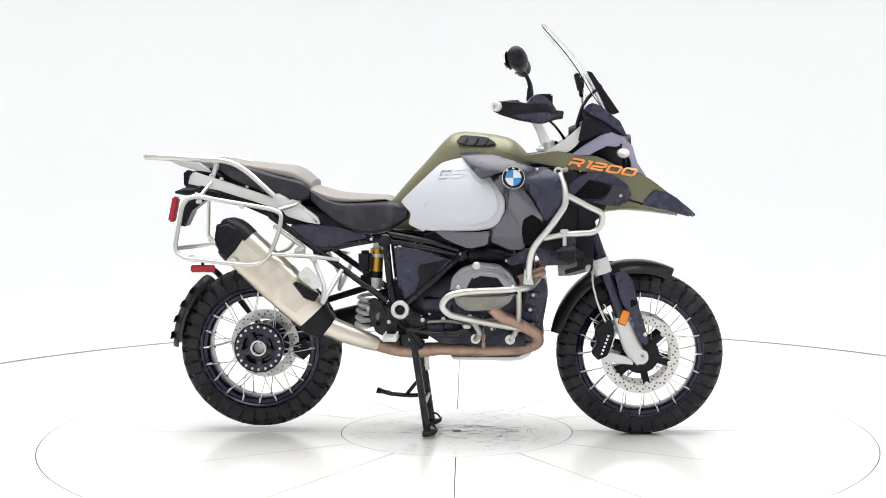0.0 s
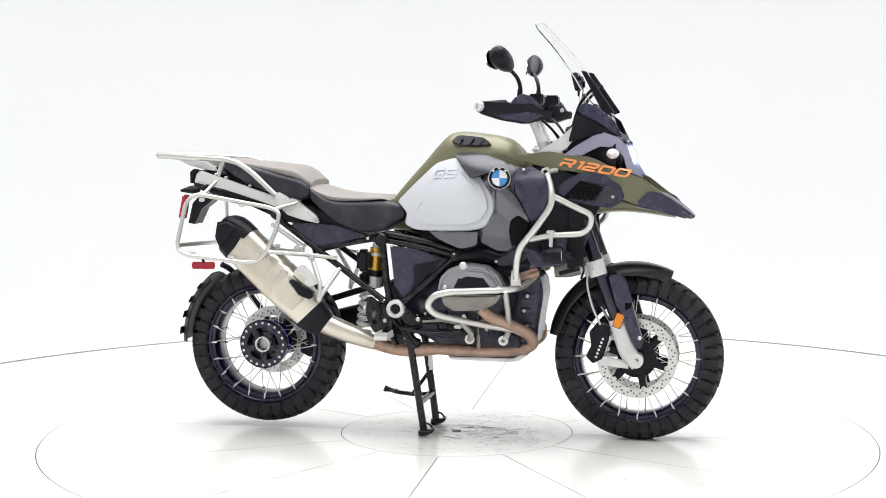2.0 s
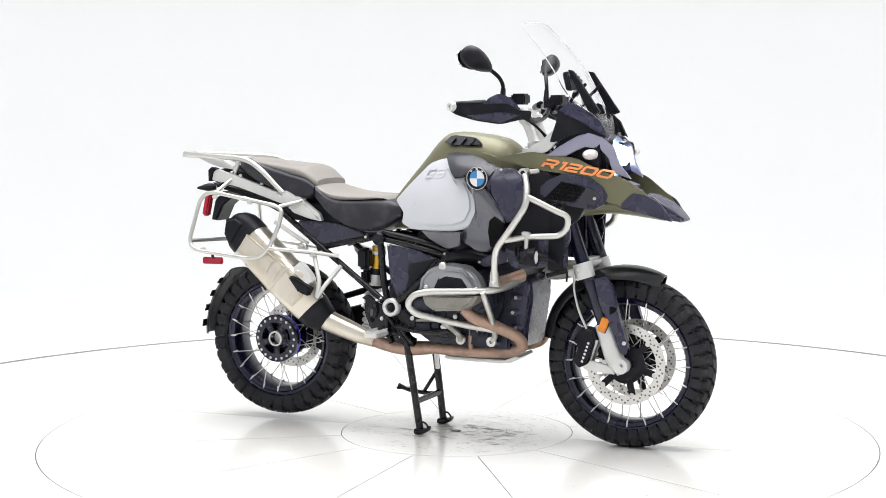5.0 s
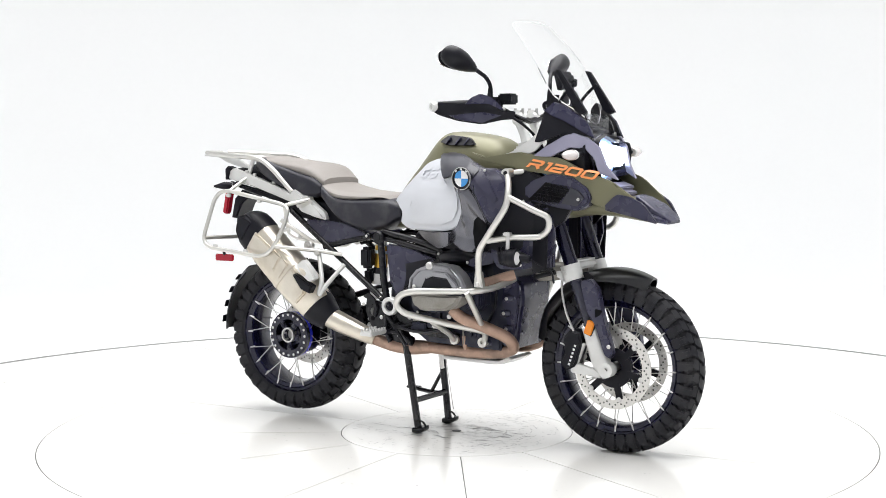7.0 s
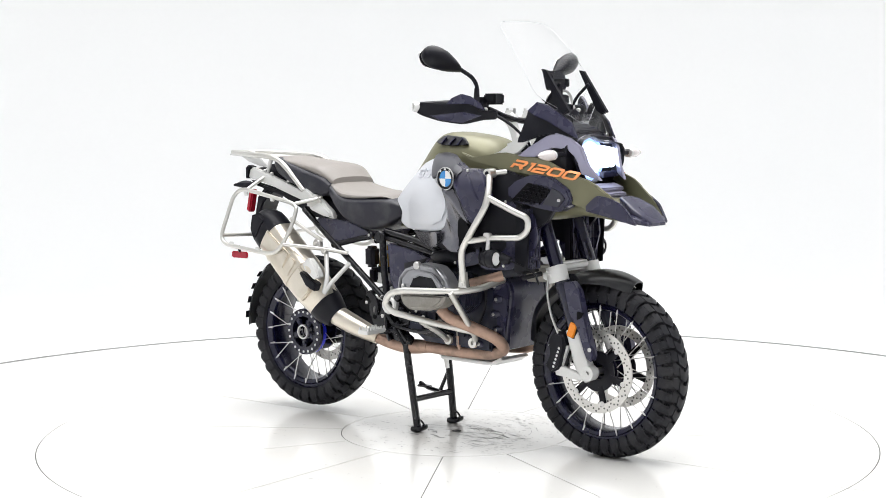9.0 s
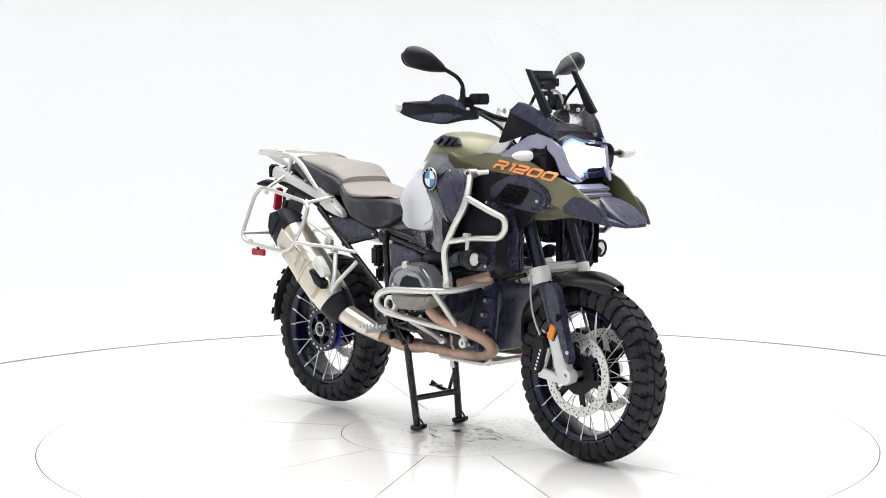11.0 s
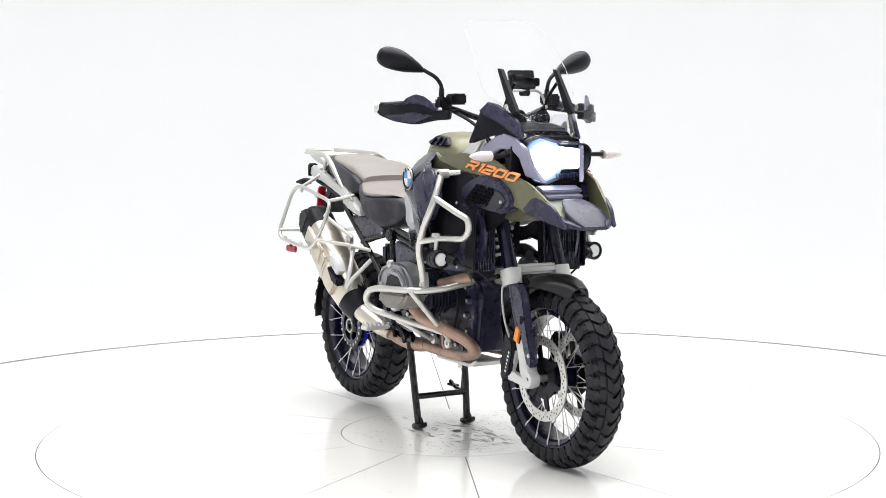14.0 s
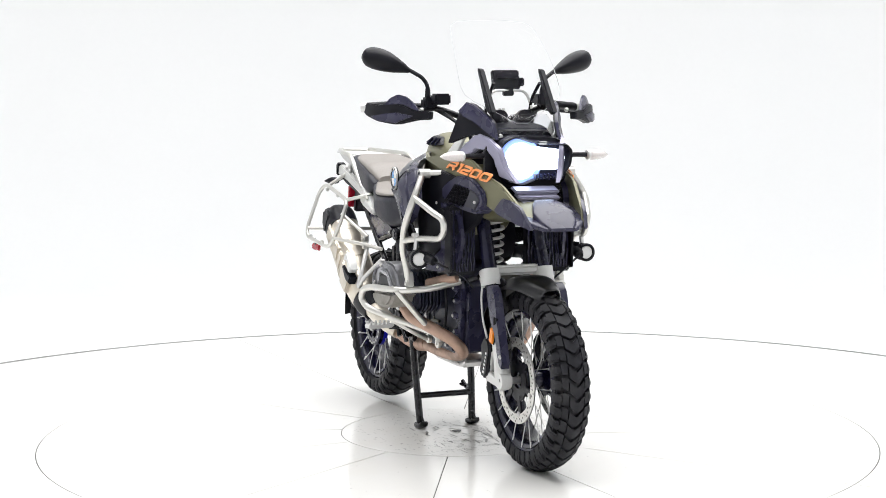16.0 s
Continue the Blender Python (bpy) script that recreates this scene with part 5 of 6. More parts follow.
    arm = [(-0.2, 0.11, 0.47, 0.05, 0.035), (-0.4, 0.115, 0.44, 0.05, 0.035), (-0.6, 0.115, 0.39, 0.05, 0.035), (-0.72, 0.11, 0.355, 0.075, 0.045), (-0.80, 0.11, 0.345, 0.075, 0.045), (-0.85, 0.11, 0.34, 0.04, 0.03)]
    part("swingarm", pipe(arm, 2.6), BLACK, bike, "black single-sided swingarm with final drive")
    part("torque_arm", tube([(-0.3, 0.10, 0.58), (-0.72, 0.10, 0.45)], 0.013), BLACK, bike)
    part("rear_caliper", slab([(-0.66, 0.33), (-0.61, 0.36), (-0.58, 0.31), (-0.62, 0.27), (-0.66, 0.29)], 0.05, 0.09, 0.006), BLACK, bike)


def small_bolts():
    spots = [(-0.224, -0.142, 0.743), (0.008, -0.192, 0.769), (0.225, -0.285, 0.779), (0.205, -0.252, 0.702), (0.372, -0.33, 1.001), (-0.315, -0.16, 0.775), (0.028, -0.17, 0.72), (-0.128, -0.13, 0.475), (-0.095, -0.13, 0.484), (0.429, -0.25, 0.702), (0.446, -0.26, 0.935), (0.32, -0.32, 1.047)]
    for x, y, z in spots:
        for s in (-1, 1):
            part("panel_bolt", bolt(x, s * abs(y), z, s, 0.0058, 0.005), BOLT, bike)
    for s in (-1, 1):
        part("lamp_plug", pipe([(x, s * abs(y), z, h, d) for (x, y, z), h, d in zip([(0.393, -0.3, 0.742), (0.446, -0.3, 0.738), (0.488, -0.29, 0.727)], (0.016, 0.02, 0.014), (0.02, 0.024, 0.016))]), BLACK, bike)
        for k in range(4):
            part("plug_rib", block(0.375 + 0.016 * k, s * 0.318, 0.752, 0.006, 0.012, 0.04, 0.002), BLACK, bike)
        part("wire", tube([(x, s * abs(y), z) for x, y, z in [(0.488, -0.29, 0.727), (0.532, -0.2, 0.68), (0.512, -0.15, 0.632)]], 0.004, 0.03, n=6), BLACK, bike)
        part("damper_rod", tube([(x, s * abs(y), z) for x, y, z in [(0.426, -0.13, 0.647), (0.502, -0.12, 0.668)]], 0.009, n=10), BLACK, bike)


def stand():
    for s in (-1, 1):
        part("stand_bracket", slab([(-0.213, 0.449), (-0.191, 0.463), (-0.134, 0.388), (-0.113, 0.379), (-0.122, 0.349), (-0.165, 0.348), (-0.2, 0.388)], s * 0.118, s * 0.138, 0.004), TUBE_BLACK, bike, "black centre-stand bracket")
        part("linkage_rod", tube([(x, s * abs(y), z) for x, y, z in [(-0.16, -0.15, 0.422), (-0.061, -0.16, 0.409), (0.02, -0.165, 0.419)]], 0.006), TUBE_BLACK, bike)
        part("pedal_crank", slab([(-0.189, 0.431), (-0.162, 0.444), (-0.145, 0.4), (-0.111, 0.37), (-0.128, 0.357), (-0.167, 0.383)], s * 0.156, s * 0.166, 0.003), TUBE_BLACK, bike)
        part("return_spring", tube([(x, s * abs(y), z) for x, y, z in [(-0.228, -0.13, 0.386), (-0.151, -0.13, 0.373)]], 0.006, n=8), BOLT, bike)
    for s in (-1, 1):
        leg = [(x, s * abs(y), z) for x, y, z in [(-0.156, -0.125, 0.359), (-0.131, -0.12, 0.186), (-0.106, -0.112, 0.004)]]
        part("stand_leg", tube(leg, 0.0145, 0.05, n=14), TUBE_BLACK, bike, "worn black centre-stand leg")
        x = leg[-1][0]
        part("stand_foot", pipe([(x - 0.02, s * 0.112, 0.012, 0.011, 0.022), (x, s * 0.112, 0.013, 0.013, 0.024), (x + 0.03, s * 0.112, 0.02, 0.008, 0.02), (x + 0.036, s * 0.112, 0.032, 0.004, 0.015)], 3), TUBE_BLACK, bike)
        part("foot_stay", tube([(x + 0.034, s * 0.112, 0.028), (x + 0.02, s * 0.112, 0.048), (x - 0.004, s * 0.113, 0.05)], 0.004), TUBE_BLACK, bike)
    a, b = Vector([(-0.123, -0.115, 0.129)][0]), Vector([(-0.123, -0.115, 0.129)][0])
    b.y = 0.115
    part("stand_crossbar", tube([a, b], 0.012, n=12), TUBE_BLACK, bike)
    part("stand_lever", tube([(-0.135, 0.12, 0.125), (-0.19, 0.15, 0.112), (-0.29, 0.165, 0.118), (-0.335, 0.17, 0.135)], 0.009, 0.03), TUBE_BLACK, bike)
    part("lever_pad", block(-0.31, 0.168, 0.124, 0.06, 0.03, 0.01, 0.003), TUBE_BLACK, bike)
    part("lever_brace", tube([(-0.215, 0.155, 0.115), (-0.14, 0.118, 0.21)], 0.008), TUBE_BLACK, bike)
    part("stand_spring", tube([(-0.125, 0.08, 0.299), (-0.121, 0.09, 0.229)], 0.009, n=10), BOLT, bike)
    part("spring_link", block(-0.125, 0.09, 0.265, 0.018, 0.008, 0.05, 0.003), BOLT, bike)


seats()
tail()
pannier_racks()
exhaust()
engine()
trellis()
stand()
small_bolts()


def front_end():
    for s in (-1, 1):
        def at(pts):
            return [(x, s * abs(y), z) for x, y, z in pts]
        part("fork_tube", tube(at([(0.465, -0.105, 0.975), (0.539, -0.105, 0.758), (0.6, -0.105, 0.595), (0.657, -0.105, 0.442)]), 0.026, n=20), RIM, bike, "blue-black fork tube")
        leg = part("fork_leg", pipe([(x, y, z, h, d) for (x, y, z), h, d in zip(at([(0.639, -0.108, 0.475), (0.67, -0.11, 0.392), (0.691, -0.115, 0.345), (0.723, -0.12, 0.302)]), (0.03, 0.034, 0.034, 0.026), (0.024, 0.024, 0.026, 0.022))], 2.6), ALLOY, bike, "white cast fork leg")
        part("axle_clamp", moved(lathe([(0.014, -0.02), (0.028, -0.02), (0.028, 0.02), (0.014, 0.02)], 28), pose(FW[0], s * 0.122, FW[1])), ALLOY, leg)
        part("caliper_arm", slab([(0.606, 0.415), (0.626, 0.411), (0.596, 0.336), (0.687, 0.315), (0.687, 0.289), (0.57, 0.301), (0.566, 0.323)], s * 0.105, s * 0.125, 0.003), ALLOY, leg)
        cal = part("brake_caliper", slab([(0.54, 0.427), (0.57, 0.462), (0.609, 0.453), (0.618, 0.41), (0.592, 0.326), (0.553, 0.306), (0.527, 0.335), (0.549, 0.376)], s * 0.07, s * 0.135, 0.008, 1, 3), BLACK, bike, "black brake caliper with white bars of writing")
        for k in range(6):
            x, y, z = [(0.565, -0.137, 0.326)][0]
            x2, y2, z2 = [(0.595, -0.137, 0.409)][0]
            part("writing_bar", moved(block(0, 0, 0, 0.0085, 0.002, 0.0085, 0.001), pose(x + (x2 - x) * (k + 0.5) / 6, s * 0.1355, z + (z2 - z) * (k + 0.5) / 6, 0, 20, 0)), WHITE, cal)
        part("fork_reflector", moved(block(0, 0, 0, 0.03, 0.01, 0.054, 0.003), pose(0.652, s * 0.138, 0.474, 0, 20, 0)), AMBER, bike, "amber fork reflector")
        part("reflector_seat", moved(block(0, 0, 0, 0.034, 0.014, 0.06, 0.003), pose(0.652, s * 0.13, 0.474, 0, 20, 0)), BLACK, bike)
        part("fork_guard", panel([(0.614, 0.643), (0.654, 0.652), (0.684, 0.619), (0.709, 0.511), (0.746, 0.391), (0.735, 0.365), (0.712, 0.378), (0.677, 0.478), (0.642, 0.532), (0.627, 0.587)], lambda x, z: 0.142, s, 0.03, 0.007, 1), DARK, bike, "dark fork guard")
        part("guard_slot", panel([(0.676, 0.545), (0.704, 0.54), (0.697, 0.523), (0.676, 0.512)], lambda x, z: 0.1435, s, 0.008, 0.001, 1), VOID, bike)
        x, y, z = [(0.732, -0.14, 0.41)][0]
        part("guard_bolt", bolt(x, s * 0.142, z, s, 0.008, 0.005), BOLT, bike)
        part("fork_clamp", pipe([(x, y, z, 0.034, 0.034) for x, y, z in at([(0.556, -0.105, 0.697), (0.574, -0.105, 0.641)])], 3.0), ALLOY, bike, "white fork clamp")
        part("clamp_lug", slab([(0.502, 0.67), (0.556, 0.679), (0.569, 0.644), (0.535, 0.636), (0.505, 0.649)], s * 0.09, s * 0.115, 0.005), ALLOY, bike)
        for x, y, z in [(0.549, -0.14, 0.683), (0.553, -0.14, 0.666)]:
            part("clamp_bolt", bolt(x, s * 0.136, z, s, 0.006, 0.005), BOLT, bike)
        part("brake_hose", tube(at([(0.534, -0.115, 0.672), (0.53, -0.125, 0.608), (0.552, -0.13, 0.521), (0.582, -0.125, 0.455)]), 0.0045, 0.04, n=8), BOLT, bike)
    part("fork_bridge", block(0.552, 0, 0.693, 0.05, 0.19, 0.035, 0.01, 3), ALLOY, bike, "white fork bridge")
    part("telelever_arm", join(pipe([(0.40, -0.05, 0.655, 0.03, 0.025), (0.46, -0.05, 0.66, 0.032, 0.028), (0.54, -0.03, 0.675, 0.025, 0.03)], 3), pipe([(0.40, 0.05, 0.655, 0.03, 0.025), (0.46, 0.05, 0.66, 0.032, 0.028), (0.54, 0.03, 0.675, 0.025, 0.03)], 3)), DIRTY, bike, "raw cast front suspension arm")
    part("front_damper", tube([(0.282, 0.035, 0.64), (0.308, 0.035, 0.95)], 0.02, n=14), BLACK, bike)
    coil = [(0.285 + 0.02 * k / 109 + 0.031 * math.cos(k / 109 * 14 * math.pi), 0.035 + 0.031 * math.sin(k / 109 * 14 * math.pi), 0.70 + 0.21 * k / 109) for k in range(110)]
    part("front_spring", tube(coil, 0.0065, 0.001, n=8), ALLOY, bike, "white front suspension spring")
    # mudguard over the front wheel
    rings = []
    for k in range(25):
        a = radians(167 - (167 - 68) * k / 24)
        u = k / 24
        r = 0.354 + 0.014 * math.sin(u * math.pi)
        w = 0.088 * min(1, 0.3 + 3.0 * u) * (1 if u < 0.7 else 1 - 0.55 * ((u - 0.7) / 0.3) ** 1.6)
        row = []
        for lift in (0.0, -0.005):
            arc = [(FW[0] + (r + lift - 0.042 * (j / 6) ** 4) * math.cos(a), w * j / 6, FW[1] + (r + lift - 0.042 * (j / 6) ** 4) * math.sin(a)) for j in range(-6, 7)]
            row += arc if lift == 0 else arc[::-1]
        rings.append(row)
    part("front_mudguard", loft(rings), SATIN_BLACK, bike, "black front mudguard")
    for s in (-1, 1):
        part("mudguard_stay", panel([(0.552, 0.648), (0.611, 0.674), (0.643, 0.652), (0.626, 0.604), (0.596, 0.593), (0.561, 0.608)], lambda x, z: 0.082, s, 0.008, 0.003, 1), BLACK, bike)
    rings = []
    for k in range(15):
        a = radians(179 - 50 * k / 14)
        r = 0.348 + 0.012 * (k / 14)
        row = []
        for lift in (0.0, -0.006):
            arc = [(RW[0] + (r + lift - 0.03 * (j / 5) ** 4) * math.cos(a), 0.095 * j / 5, RW[1] + (r + lift - 0.03 * (j / 5) ** 4) * math.sin(a)) for j in range(-5, 6)]
            row += arc if lift == 0 else arc[::-1]
        rings.append(row)
    hug = part("rear_mudguard", loft(rings), BLACK, bike, "black ribbed rear mudguard")
    for k in range(4):
        a = radians(172 - 11 * k)
        for s in (-1, 1):
            part("mudguard_rib", moved(block(0, s * 0.06, 0, 0.005, 0.05, 0.03, 0.002), pose(RW[0] + 0.349 * math.cos(a), 0, RW[1] + 0.352 * math.sin(a), 0, -math.degrees(a), 0)), BLACK, hug)
    part("mudguard_arm", tube([(-0.80, 0.11, 0.40), (-0.98, 0.12, 0.62), (-1.0, 0.08, 0.64)], 0.012), BLACK, bike)


def crash_bars():
    for s in (-1, 1):
        def bar(name, pts, r=0.0125, bend=0.05, label="", **k):
            return part(name, tube([(x, s * abs(y), z) for x, y, z in pts], r, bend, n=14, **k), STEEL, bike, label)
        bar("upper_crash_bar", [(0.399, -0.295, 1.04), (0.424, -0.33, 0.974), (0.428, -0.355, 0.92), (0.372, -0.36, 0.837), (0.304, -0.34, 0.756), (0.291, -0.32, 0.691), (0.289, -0.31, 0.633)], 0.0125, 0.04, "silver tubular upper crash bar")
        bar("crash_bar_loop", [(0.426, -0.34, 0.954), (0.518, -0.305, 0.904), (0.566, -0.285, 0.882), (0.558, -0.28, 0.835), (0.529, -0.285, 0.81), (0.424, -0.325, 0.807), (0.345, -0.35, 0.794)], 0.0115, 0.05)
        bar("lower_crash_bar", [(0.329, -0.12, 0.633), (0.307, -0.24, 0.609), (0.278, -0.315, 0.604), (0.227, -0.352, 0.604), (0.05, -0.375, 0.598), (-0.007, -0.385, 0.584), (-0.033, -0.385, 0.546), (-0.003, -0.37, 0.511), (0.129, -0.28, 0.47), (0.265, -0.195, 0.437)], 0.0125, 0.045, "silver tubular lower crash bar")
        bar("crash_bar_strut", [(0.254, -0.345, 0.603), (0.252, -0.25, 0.492), (0.237, -0.175, 0.417), (0.217, -0.155, 0.392)], 0.0115, 0.03)
        bar("crash_bar_stay", [(0.084, -0.31, 0.478), (0.105, -0.22, 0.423), (0.085, -0.16, 0.392)], 0.011, 0.02)
        for x, y, z in [(0.399, -0.31, 1.038)]:
            part("bar_clamp", moved(lathe([(0.008, -0.02), (0.017, -0.02), (0.017, 0.02), (0.008, 0.02)], 20), pose(x, s * 0.29, z)), STEEL, bike)
            part("bar_clamp_bolt", bolt(x, s * 0.307, z, s, 0.009, 0.004), BLACK, bike)
        part("bar_mount", tube([(x, s * 0.285, z), (x + 0.03, s * 0.235, z + 0.004)], 0.010), STEEL, bike)
        part("bar_bracket", slab([(0.274, 0.675), (0.299, 0.675), (0.308, 0.619), (0.27, 0.619)], s * 0.295, s * 0.32, 0.004), STEEL, bike)
        for q in [(0.287, -0.335, 0.659), (0.287, -0.335, 0.632)]:
            part("bracket_bolt", bolt(q[0], s * 0.32, q[2], s, 0.008, 0.006), BOLT, bike)
        for q in [(0.217, -0.165, 0.391), (0.084, -0.15, 0.391)]:
            part("bar_lug", moved(lathe([(0.007, -0.006), (0.019, -0.006), (0.019, 0.006), (0.007, 0.006)], 20), pose(q[0], s * abs(q[1]), q[2])), STEEL, bike)
        # auxiliary lamps under the loop
        ax, ay, az = 0.452, s * 0.335, 0.735
        lampb = part("fog_lamp", moved(lathe([(0.0005, -0.06), (0.02, -0.06), (0.031, -0.03), (0.033, 0.0), (0.030, 0.004), (0.0005, 0.002)], 28), pose(ax, ay, az, 0, 0, -90)), BLACK, bike, "small round auxiliary lamp, unlit")
        part("lamp_lens", moved(drum(0.024, 0.003, 0.009, 0.003, 24), pose(ax, ay, az, 0, 0, -90)), WHITE, lampb, "pale round lens")
        part("lamp_bezel", moved(lathe([(0.024, 0.0), (0.034, 0.0), (0.034, 0.01), (0.027, 0.012)], 28), pose(ax, ay, az, 0, 0, -90)), BLACK, lampb)
        for k in range(4):
            part("lamp_fin", moved(lathe([(0.02, -0.02 - 0.01 * k), (0.033 - 0.002 * k, -0.02 - 0.01 * k), (0.033 - 0.002 * k, -0.024 - 0.01 * k), (0.02, -0.024 - 0.01 * k)], 24), pose(ax, ay, az, 0, 0, -90)), BLACK, lampb)
        part("lamp_bracket", join(tube([(ax - 0.03, ay, az + 0.03), (ax - 0.03, ay - s * 0.005, az + 0.085)], 0.008), block(ax - 0.03, ay, az + 0.085, 0.03, 0.02, 0.014, 0.003)), BOLT, bike)
        # radiator shroud behind the bars
        part("radiator_shroud", panel([(0.393, 0.935), (0.446, 0.939), (0.53, 0.892), (0.547, 0.802), (0.52, 0.727), (0.446, 0.685), (0.341, 0.685), (0.309, 0.748), (0.351, 0.833)], lambda x, z: lerp(x, 0.3, 0.6, 0.27, 0.20), s, 0.012, 0.006, 1), DARK, bike, "dusty dark radiator shroud")
        part("shroud_plate", panel([(0.404, 0.907), (0.446, 0.918), (0.519, 0.88), (0.53, 0.823), (0.425, 0.808), (0.393, 0.833)], lambda x, z: lerp(x, 0.3, 0.6, 0.276, 0.208), s, 0.008, 0.006, 1), BLACK, bike)
        inner = 0.135 if s < 0 else 0.065
        rad = part("radiator", block(0.49, s * (inner + 0.24) / 2, 0.80, 0.03, 0.24 - inner, 0.25, 0.004), BLACK, bike, "black finned radiator")
        rnd = random.Random(7)
        for k in range(int((0.235 - inner) / 0.0118)):
            y = s * (inner + 0.008 + 0.0118 * k)
            pts = [(0.512, y + rnd.uniform(-0.0035, 0.0035), 0.69 + 0.02 * j) for j in range(12)]
            part("radiator_fin", tube(pts, 0.0034, 0.006, n=6), DARK, rad)
        part("radiator_frame", slab([(0.47, 0.68), (0.53, 0.69), (0.54, 0.90), (0.48, 0.92)], s * 0.236, s * 0.244, 0.003), BLACK, bike)


def headlamp():
    # dark housing, two lit reflectors behind a clear lens, cheek frame and slats below
    part("lamp_housing", hull([(0.50, 1.14, 1.02, 0.09), (0.56, 1.17, 0.99, 0.13), (0.62, 1.175, 0.985, 0.155), (0.64, 1.168, 0.99, 0.158)], 4.5, 36), BLACK, bike, "black headlamp housing")
    aim = pose(0.648, -0.026, 1.085, 0, 0, -90)
    # the reflector glows blue by itself to imitate the headlamp's glare
    part("reflector", moved(lathe([(0.0005, -0.015), (0.05, -0.004), (0.076, 0.008), (0.080, 0.008), (0.080, -0.02), (0.0005, -0.022)], 40), aim), BEAM_GLARE, bike, "lit headlamp reflector")
    part("lit_lens", moved(lathe([(0.0005, 0.026), (0.034, 0.022), (0.058, 0.012), (0.067, 0.0), (0.0005, -0.004)], 40), aim), BEAM, bike, "bright bluish-white lit headlamp")
    low = [(0.0, 1.048), (0.03, 1.054), (0.115, 1.054), (0.138, 1.072), (0.142, 1.10), (0.128, 1.124), (0.03, 1.136), (0.0, 1.13)]
    flat = Matrix.Rotation(radians(90), 4, "Z")
    part("lit_lens", moved(slab(low, -0.672, -0.64, 0.012, 1, 3), flat), BEAM, bike, "bright bluish-white lit headlamp")
    rim = [(-0.125, 1.10), (-0.105, 1.155), (-0.05, 1.172), (0.02, 1.152), (0.145, 1.142), (0.166, 1.12), (0.16, 1.07), (0.13, 1.03), (0.03, 1.022), (-0.03, 1.0), (-0.09, 1.015)]
    part("lamp_rim", tube([(0.655, a, b) for a, b in smooth_outline(rim, 2)], 0.006, 0.004, True, 8), DARK, bike)
    band = smooth_outline(rim, 2)
    rings = [[(x, 0.02 + (a - 0.02) * k, 1.085 + (b - 1.085) * k) for a, b in band] for x, k in ((0.60, 1.03), (0.668, 1.03), (0.676, 1.0), (0.672, 0.95), (0.63, 0.93))]
    part("lamp_bezel", loft(rings, True, False), BLACK, bike, "black headlamp bezel")
    for k in range(9):
        part("chin_rib", block(0.672, 0.02 + 0.013 * k, 1.028 + 0.0006 * k, 0.02, 0.004, 0.022, 0.001), DARK, bike)
    part("lamp_clip", block(0.668, 0.052, 1.148, 0.012, 0.032, 0.012, 0.003), ALLOY, bike)
    for k in range(3):
        part("slat", moved(block(0, 0, 0, 0.05, 0.17 - 0.012 * k, 0.013, 0.004), pose(0.70 + 0.016 * k, 0.006, 0.985 - 0.021 * k, 0, 20, 0)), LILAC, bike, "grey slat under the headlamp")
    part("brow", panel([(0.56, 1.2), (0.60, 1.2), (0.60, 1.19), (0.56, 1.18)], lambda x, z: 0.1, -1, 0.2, 0.001, 0), DARK, bike)
    for s in (-1, 1):
        sig = part("front_signal", moved(lathe([(0.0005, 0.0), (0.019, 0.0), (0.023, 0.012), (0.021, 0.036), (0.013, 0.064), (0.0005, 0.08)], 20), pose(0.64, s * 0.247, 1.104) @ Matrix.Diagonal((1.05, s, 0.85, 1))), INDICATOR, bike, "clear front indicator")
        part("signal_bulb", moved(drum(0.006, 0.006, 0.02, 0.003, 12), pose(0.64, s * 0.247, 1.104) @ Matrix.Diagonal((1, s, 1, 1))), ALLOY, sig)
        part("signal_back", moved(drum(0.021, -0.008, 0.004, 0.003, 20), pose(0.64, s * 0.247, 1.104) @ Matrix.Diagonal((1.05, s, 0.85, 1))), ALLOY, sig)
        part("signal_stem", tube([(0.62, s * 0.13, 1.105), (0.64, s * 0.244, 1.104)], 0.0085), BLACK, bike)


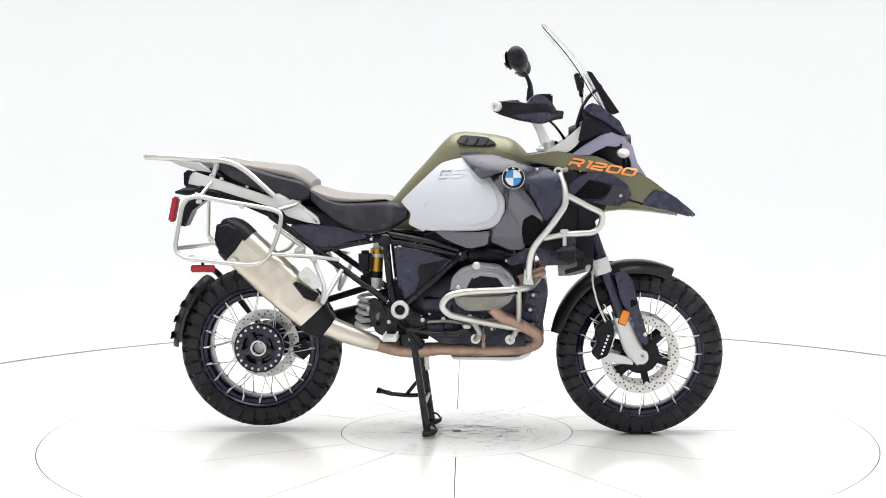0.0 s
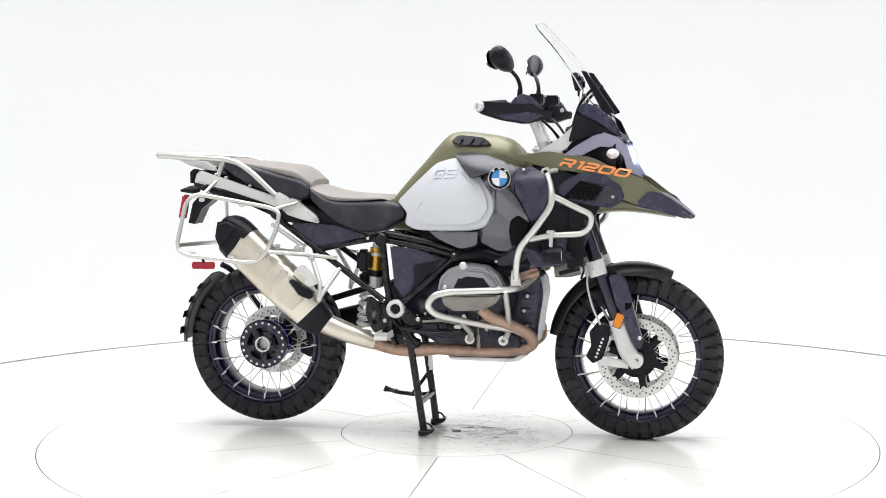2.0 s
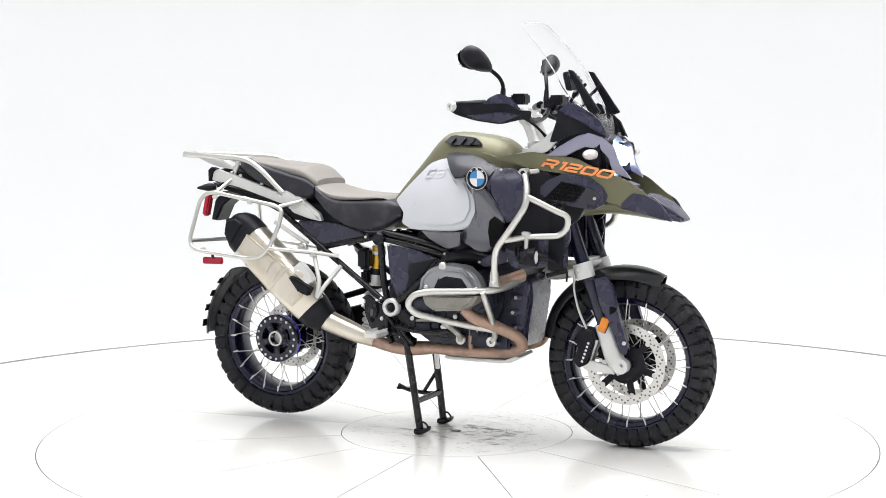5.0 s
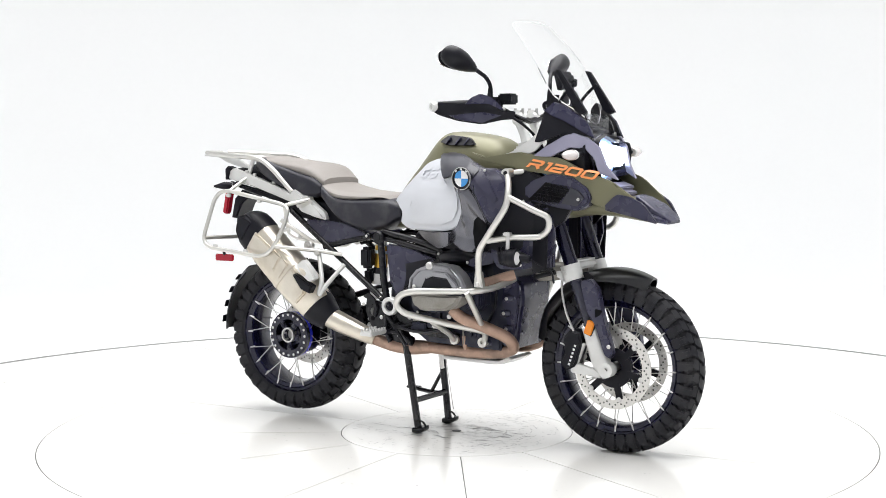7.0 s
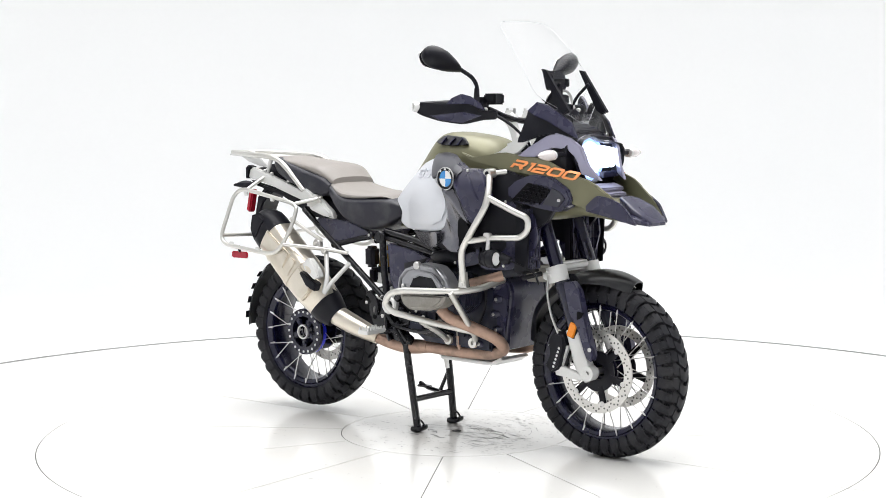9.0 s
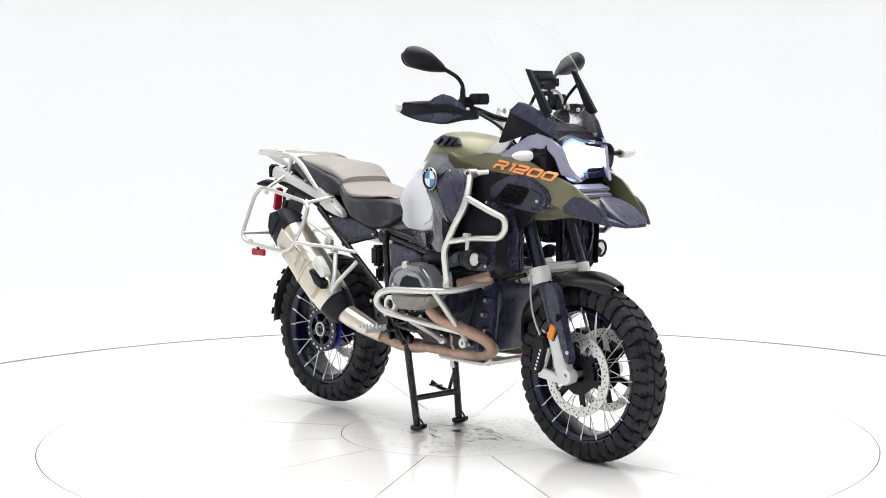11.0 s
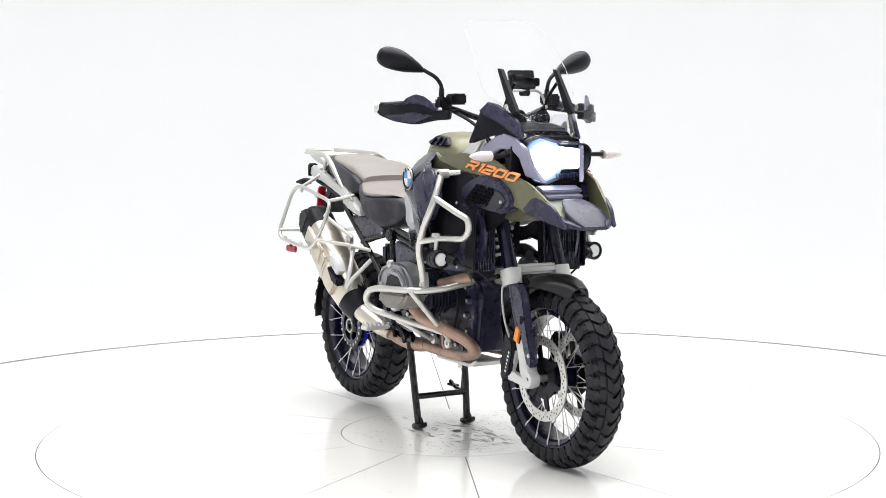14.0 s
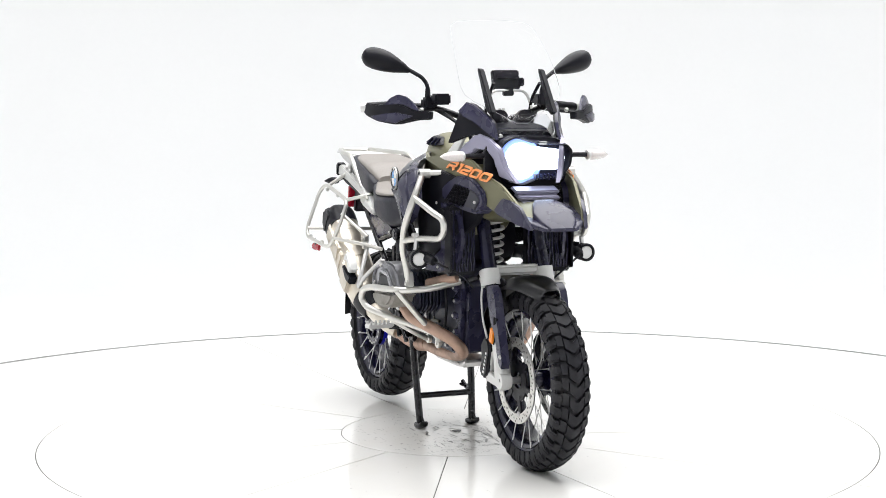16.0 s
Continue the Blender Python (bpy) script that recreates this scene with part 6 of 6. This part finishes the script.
def cockpit():
    for s in (-1, 1):
        def at(*pts):
            return [(x, s * y, z) for x, y, z in pts]
        part("handlebar", tube(at((0.315, 0.0, 1.225), (0.315, 0.10, 1.235), (0.300, 0.21, 1.275), (0.229, 0.30, 1.285), (0.161, 0.43, 1.277)), 0.0115, 0.06), TUBE_BLACK, bike, "black handlebar")
        part("grip", tube(at((0.229, 0.295, 1.286), (0.162, 0.425, 1.278)), 0.0175, n=16), BLACK, bike)
        part("bar_end", moved(join(lathe([(0.008, -0.012), (0.017, -0.012), (0.019, 0.0), (0.016, 0.012), (0.008, 0.01)], 24), drum(0.008, -0.01, 0.006, 0.002, 12)), pose(0.161, s * 0.437, 1.277, 0, 0, 30 * s) @ Matrix.Diagonal((1, s, 1, 1))), ALLOY, bike, "silver bar-end weight")
        # guard: arm with shell, and raised top wing, on a plane that faces forward and outward
        turn = Matrix.Translation((0, 0.035 if s > 0 else 0, 0)) @ Matrix.Diagonal((1, -s, 1, 1)) @ Matrix.Translation((0.162, -0.44, 0)) @ Matrix.Rotation(math.atan2(0.58, 0.815), 4, "Z")
        shell = [(-0.005, 1.282), (0.019, 1.294), (0.117, 1.285), (0.192, 1.288), (0.246, 1.263), (0.295, 1.261), (0.29, 1.231), (0.246, 1.229), (0.171, 1.213), (0.084, 1.226), (0.019, 1.247), (-0.003, 1.261)]
        part("hand_guard", moved(panel(shell, lambda u, z: 0.048 - 2.0 * (u - 0.15) ** 2 - 3 * (z - 1.265) ** 2, -1, 0.022, 0.008, 1, 0.025), turn), BLACK, bike, "black plastic hand guard")
        rib = [(0.052, 1.246), (0.171, 1.258), (0.239, 1.245), (0.171, 1.219), (0.088, 1.23)]
        part("guard_rib", moved(panel(rib, lambda u, z: 0.055 - 2.0 * (u - 0.15) ** 2, -1, 0.01, 0.005, 0, 0.03), turn), DARK, bike)
        wing = [(0.106, 1.281), (0.132, 1.309), (0.165, 1.323), (0.199, 1.314), (0.231, 1.29), (0.254, 1.261), (0.182, 1.276)]
        part("guard_top", moved(panel(wing, lambda u, z: 0.036 - 2.0 * (u - 0.15) ** 2 - 0.3 * (z - 1.28), -1, 0.01, 0.004, 1, 0.025), turn), DARK, bike)
        part("guard_bolt", bolt(0.380, s * 0.285, 1.266, s, 0.008, 0.012), BOLT, bike)
        part("switch_box", block(0.296, s * 0.235, 1.29, 0.05, 0.05, 0.045, 0.008), BLACK, bike, "black switch housing")
        part("fluid_pot", block(0.335, s * 0.205, 1.305, 0.055, 0.06, 0.04, 0.006), BLACK, bike, "black brake fluid reservoir")
        part("lever", tube(at((0.311, 0.22, 1.27), (0.299, 0.30, 1.262), (0.244, 0.40, 1.255), (0.225, 0.425, 1.252)), 0.006, 0.03), BLACK, bike)
        part("mirror_stem", tube(at((0.263, 0.232, 1.295), (0.266, 0.232, 1.355), (0.257, 0.25, 1.385), (0.230, 0.315, 1.425)), 0.0075, 0.03), BLACK, bike, "black mirror stem")
        part("stem_boot", tube(at((0.263, 0.232, 1.30), (0.265, 0.232, 1.345)), 0.012, r_end=0.009), BLACK, bike)
        # mirror: rounded drop-shaped shell, broad at its outer end
        rows = ((0.236, 0.295, 1.412, 0.010, 0.012), (0.233, 0.322, 1.424, 0.022, 0.026), (0.226, 0.37, 1.442, 0.038, 0.038), (0.220, 0.42, 1.454, 0.041, 0.038), (0.214, 0.452, 1.458, 0.031, 0.028), (0.212, 0.466, 1.458, 0.010, 0.010))
        rings = []
        for x, y, z, h, d in spline(rows, 3):
            rings.append([(x + a, s * y, z + b) for a, b in oval(d * 0.95, h, 1.75, 24)])
        part("mirror", loft(rings), BLACK, bike, "black drop-shaped rear-view mirror")
        rings = [[(0.191 - 0.012 * p + a, s * (0.396 + p * 0.058), 1.444 + 0.012 * p + q * 0.03) for p, q in oval(1, 1, 2.6, 22)] for a in (0.0, -0.006)]
        part("mirror_glass", loft(rings), MIRROR, bike, "mirror glass")
        part("riser", pipe([(x, s * y, z, h, d) for x, y, z, h, d in ((0.36, 0.06, 1.12, 0.022, 0.02), (0.335, 0.055, 1.18, 0.017, 0.016), (0.312, 0.055, 1.235, 0.02, 0.02))], 3.0), ALLOY, bike, "bright alloy bar riser")
        part("riser_cap", moved(join(drum(0.026, -0.016, 0.016, 0.005, 20), block(0.0, 0.0, 0.022, 0.03, 0.03, 0.018, 0.004)), pose(0.314, s * 0.055, 1.234)), ALLOY, bike)
        for dx in (-0.016, 0.016):
            part("clamp_screw", tube([(0.314 + dx, s * 0.055, 1.25), (0.314 + dx, s * 0.055, 1.272)], 0.0055, n=8), BOLT, bike)
        part("fork_cap", tube([(0.372, s * 0.105, 1.10), (0.362, s * 0.105, 1.145)], 0.022, n=18), ALLOY, bike)
        part("steering_stop", moved(block(0, 0, 0, 0.05, 0.03, 0.03, 0.006), pose(0.40, s * 0.09, 1.125, 0, 25, 0)), BLACK, bike)
        part("riser_bolt", tube([(0.30, s * 0.055, 1.245), (0.296, s * 0.055, 1.262)], 0.008), BOLT, bike)
        part("cable", tube(at((0.300, 0.21, 1.27), (0.377, 0.15, 1.22), (0.43, 0.10, 1.15), (0.44, 0.08, 1.09)), 0.005, 0.06, n=8), BLACK, bike)
        part("cable", tube(at((0.319, 0.19, 1.265), (0.40, 0.12, 1.195), (0.45, 0.11, 1.10)), 0.004, 0.06, n=8), BLACK, bike)
        part("dial", moved(lathe([(0.0005, 0.0), (0.03, 0.0), (0.034, 0.012), (0.034, 0.03), (0.0005, 0.034)], 28), pose(0.500, s * 0.05, 1.232, 0, 0, -90)), BLACK, bike)
    part("fork_head", block(0.36, 0, 1.115, 0.09, 0.21, 0.03, 0.012, 3), ALLOY, bike, "bright alloy fork head")
    part("dash", hull([(0.44, 1.20, 1.12, 0.07), (0.50, 1.225, 1.12, 0.12), (0.56, 1.215, 1.12, 0.125), (0.62, 1.19, 1.13, 0.11)], 4), BLACK, bike, "black instrument housing")

    # handlebar, its controls and the mirrors sit a little forward on the risers
    for ob in bike.children:
        if ob.name.split(".")[0] in ("handlebar", "grip", "bar_end", "hand_guard", "guard_rib", "guard_top", "switch_box", "fluid_pot", "lever", "mirror_stem", "stem_boot", "mirror", "mirror_glass"):
            ob.location.x += 0.028 if "mirror" in ob.name or "boot" in ob.name else 0.016


front_end()
crash_bars()
headlamp()
cockpit()


def motions():
    rows = [(t, pose(0, 0, 0, 0, 0, TURN * t)) for t in (0.0, 4.0, 8.0, 12.0, 16.0)]
    walk(table, rows)
    walk(bike, [(t, pose(0, 0, 0, 0, 0, TURN * t + YAW)) for t in (0.0, 4.0, 8.0, 12.0, 16.0)])


motions()
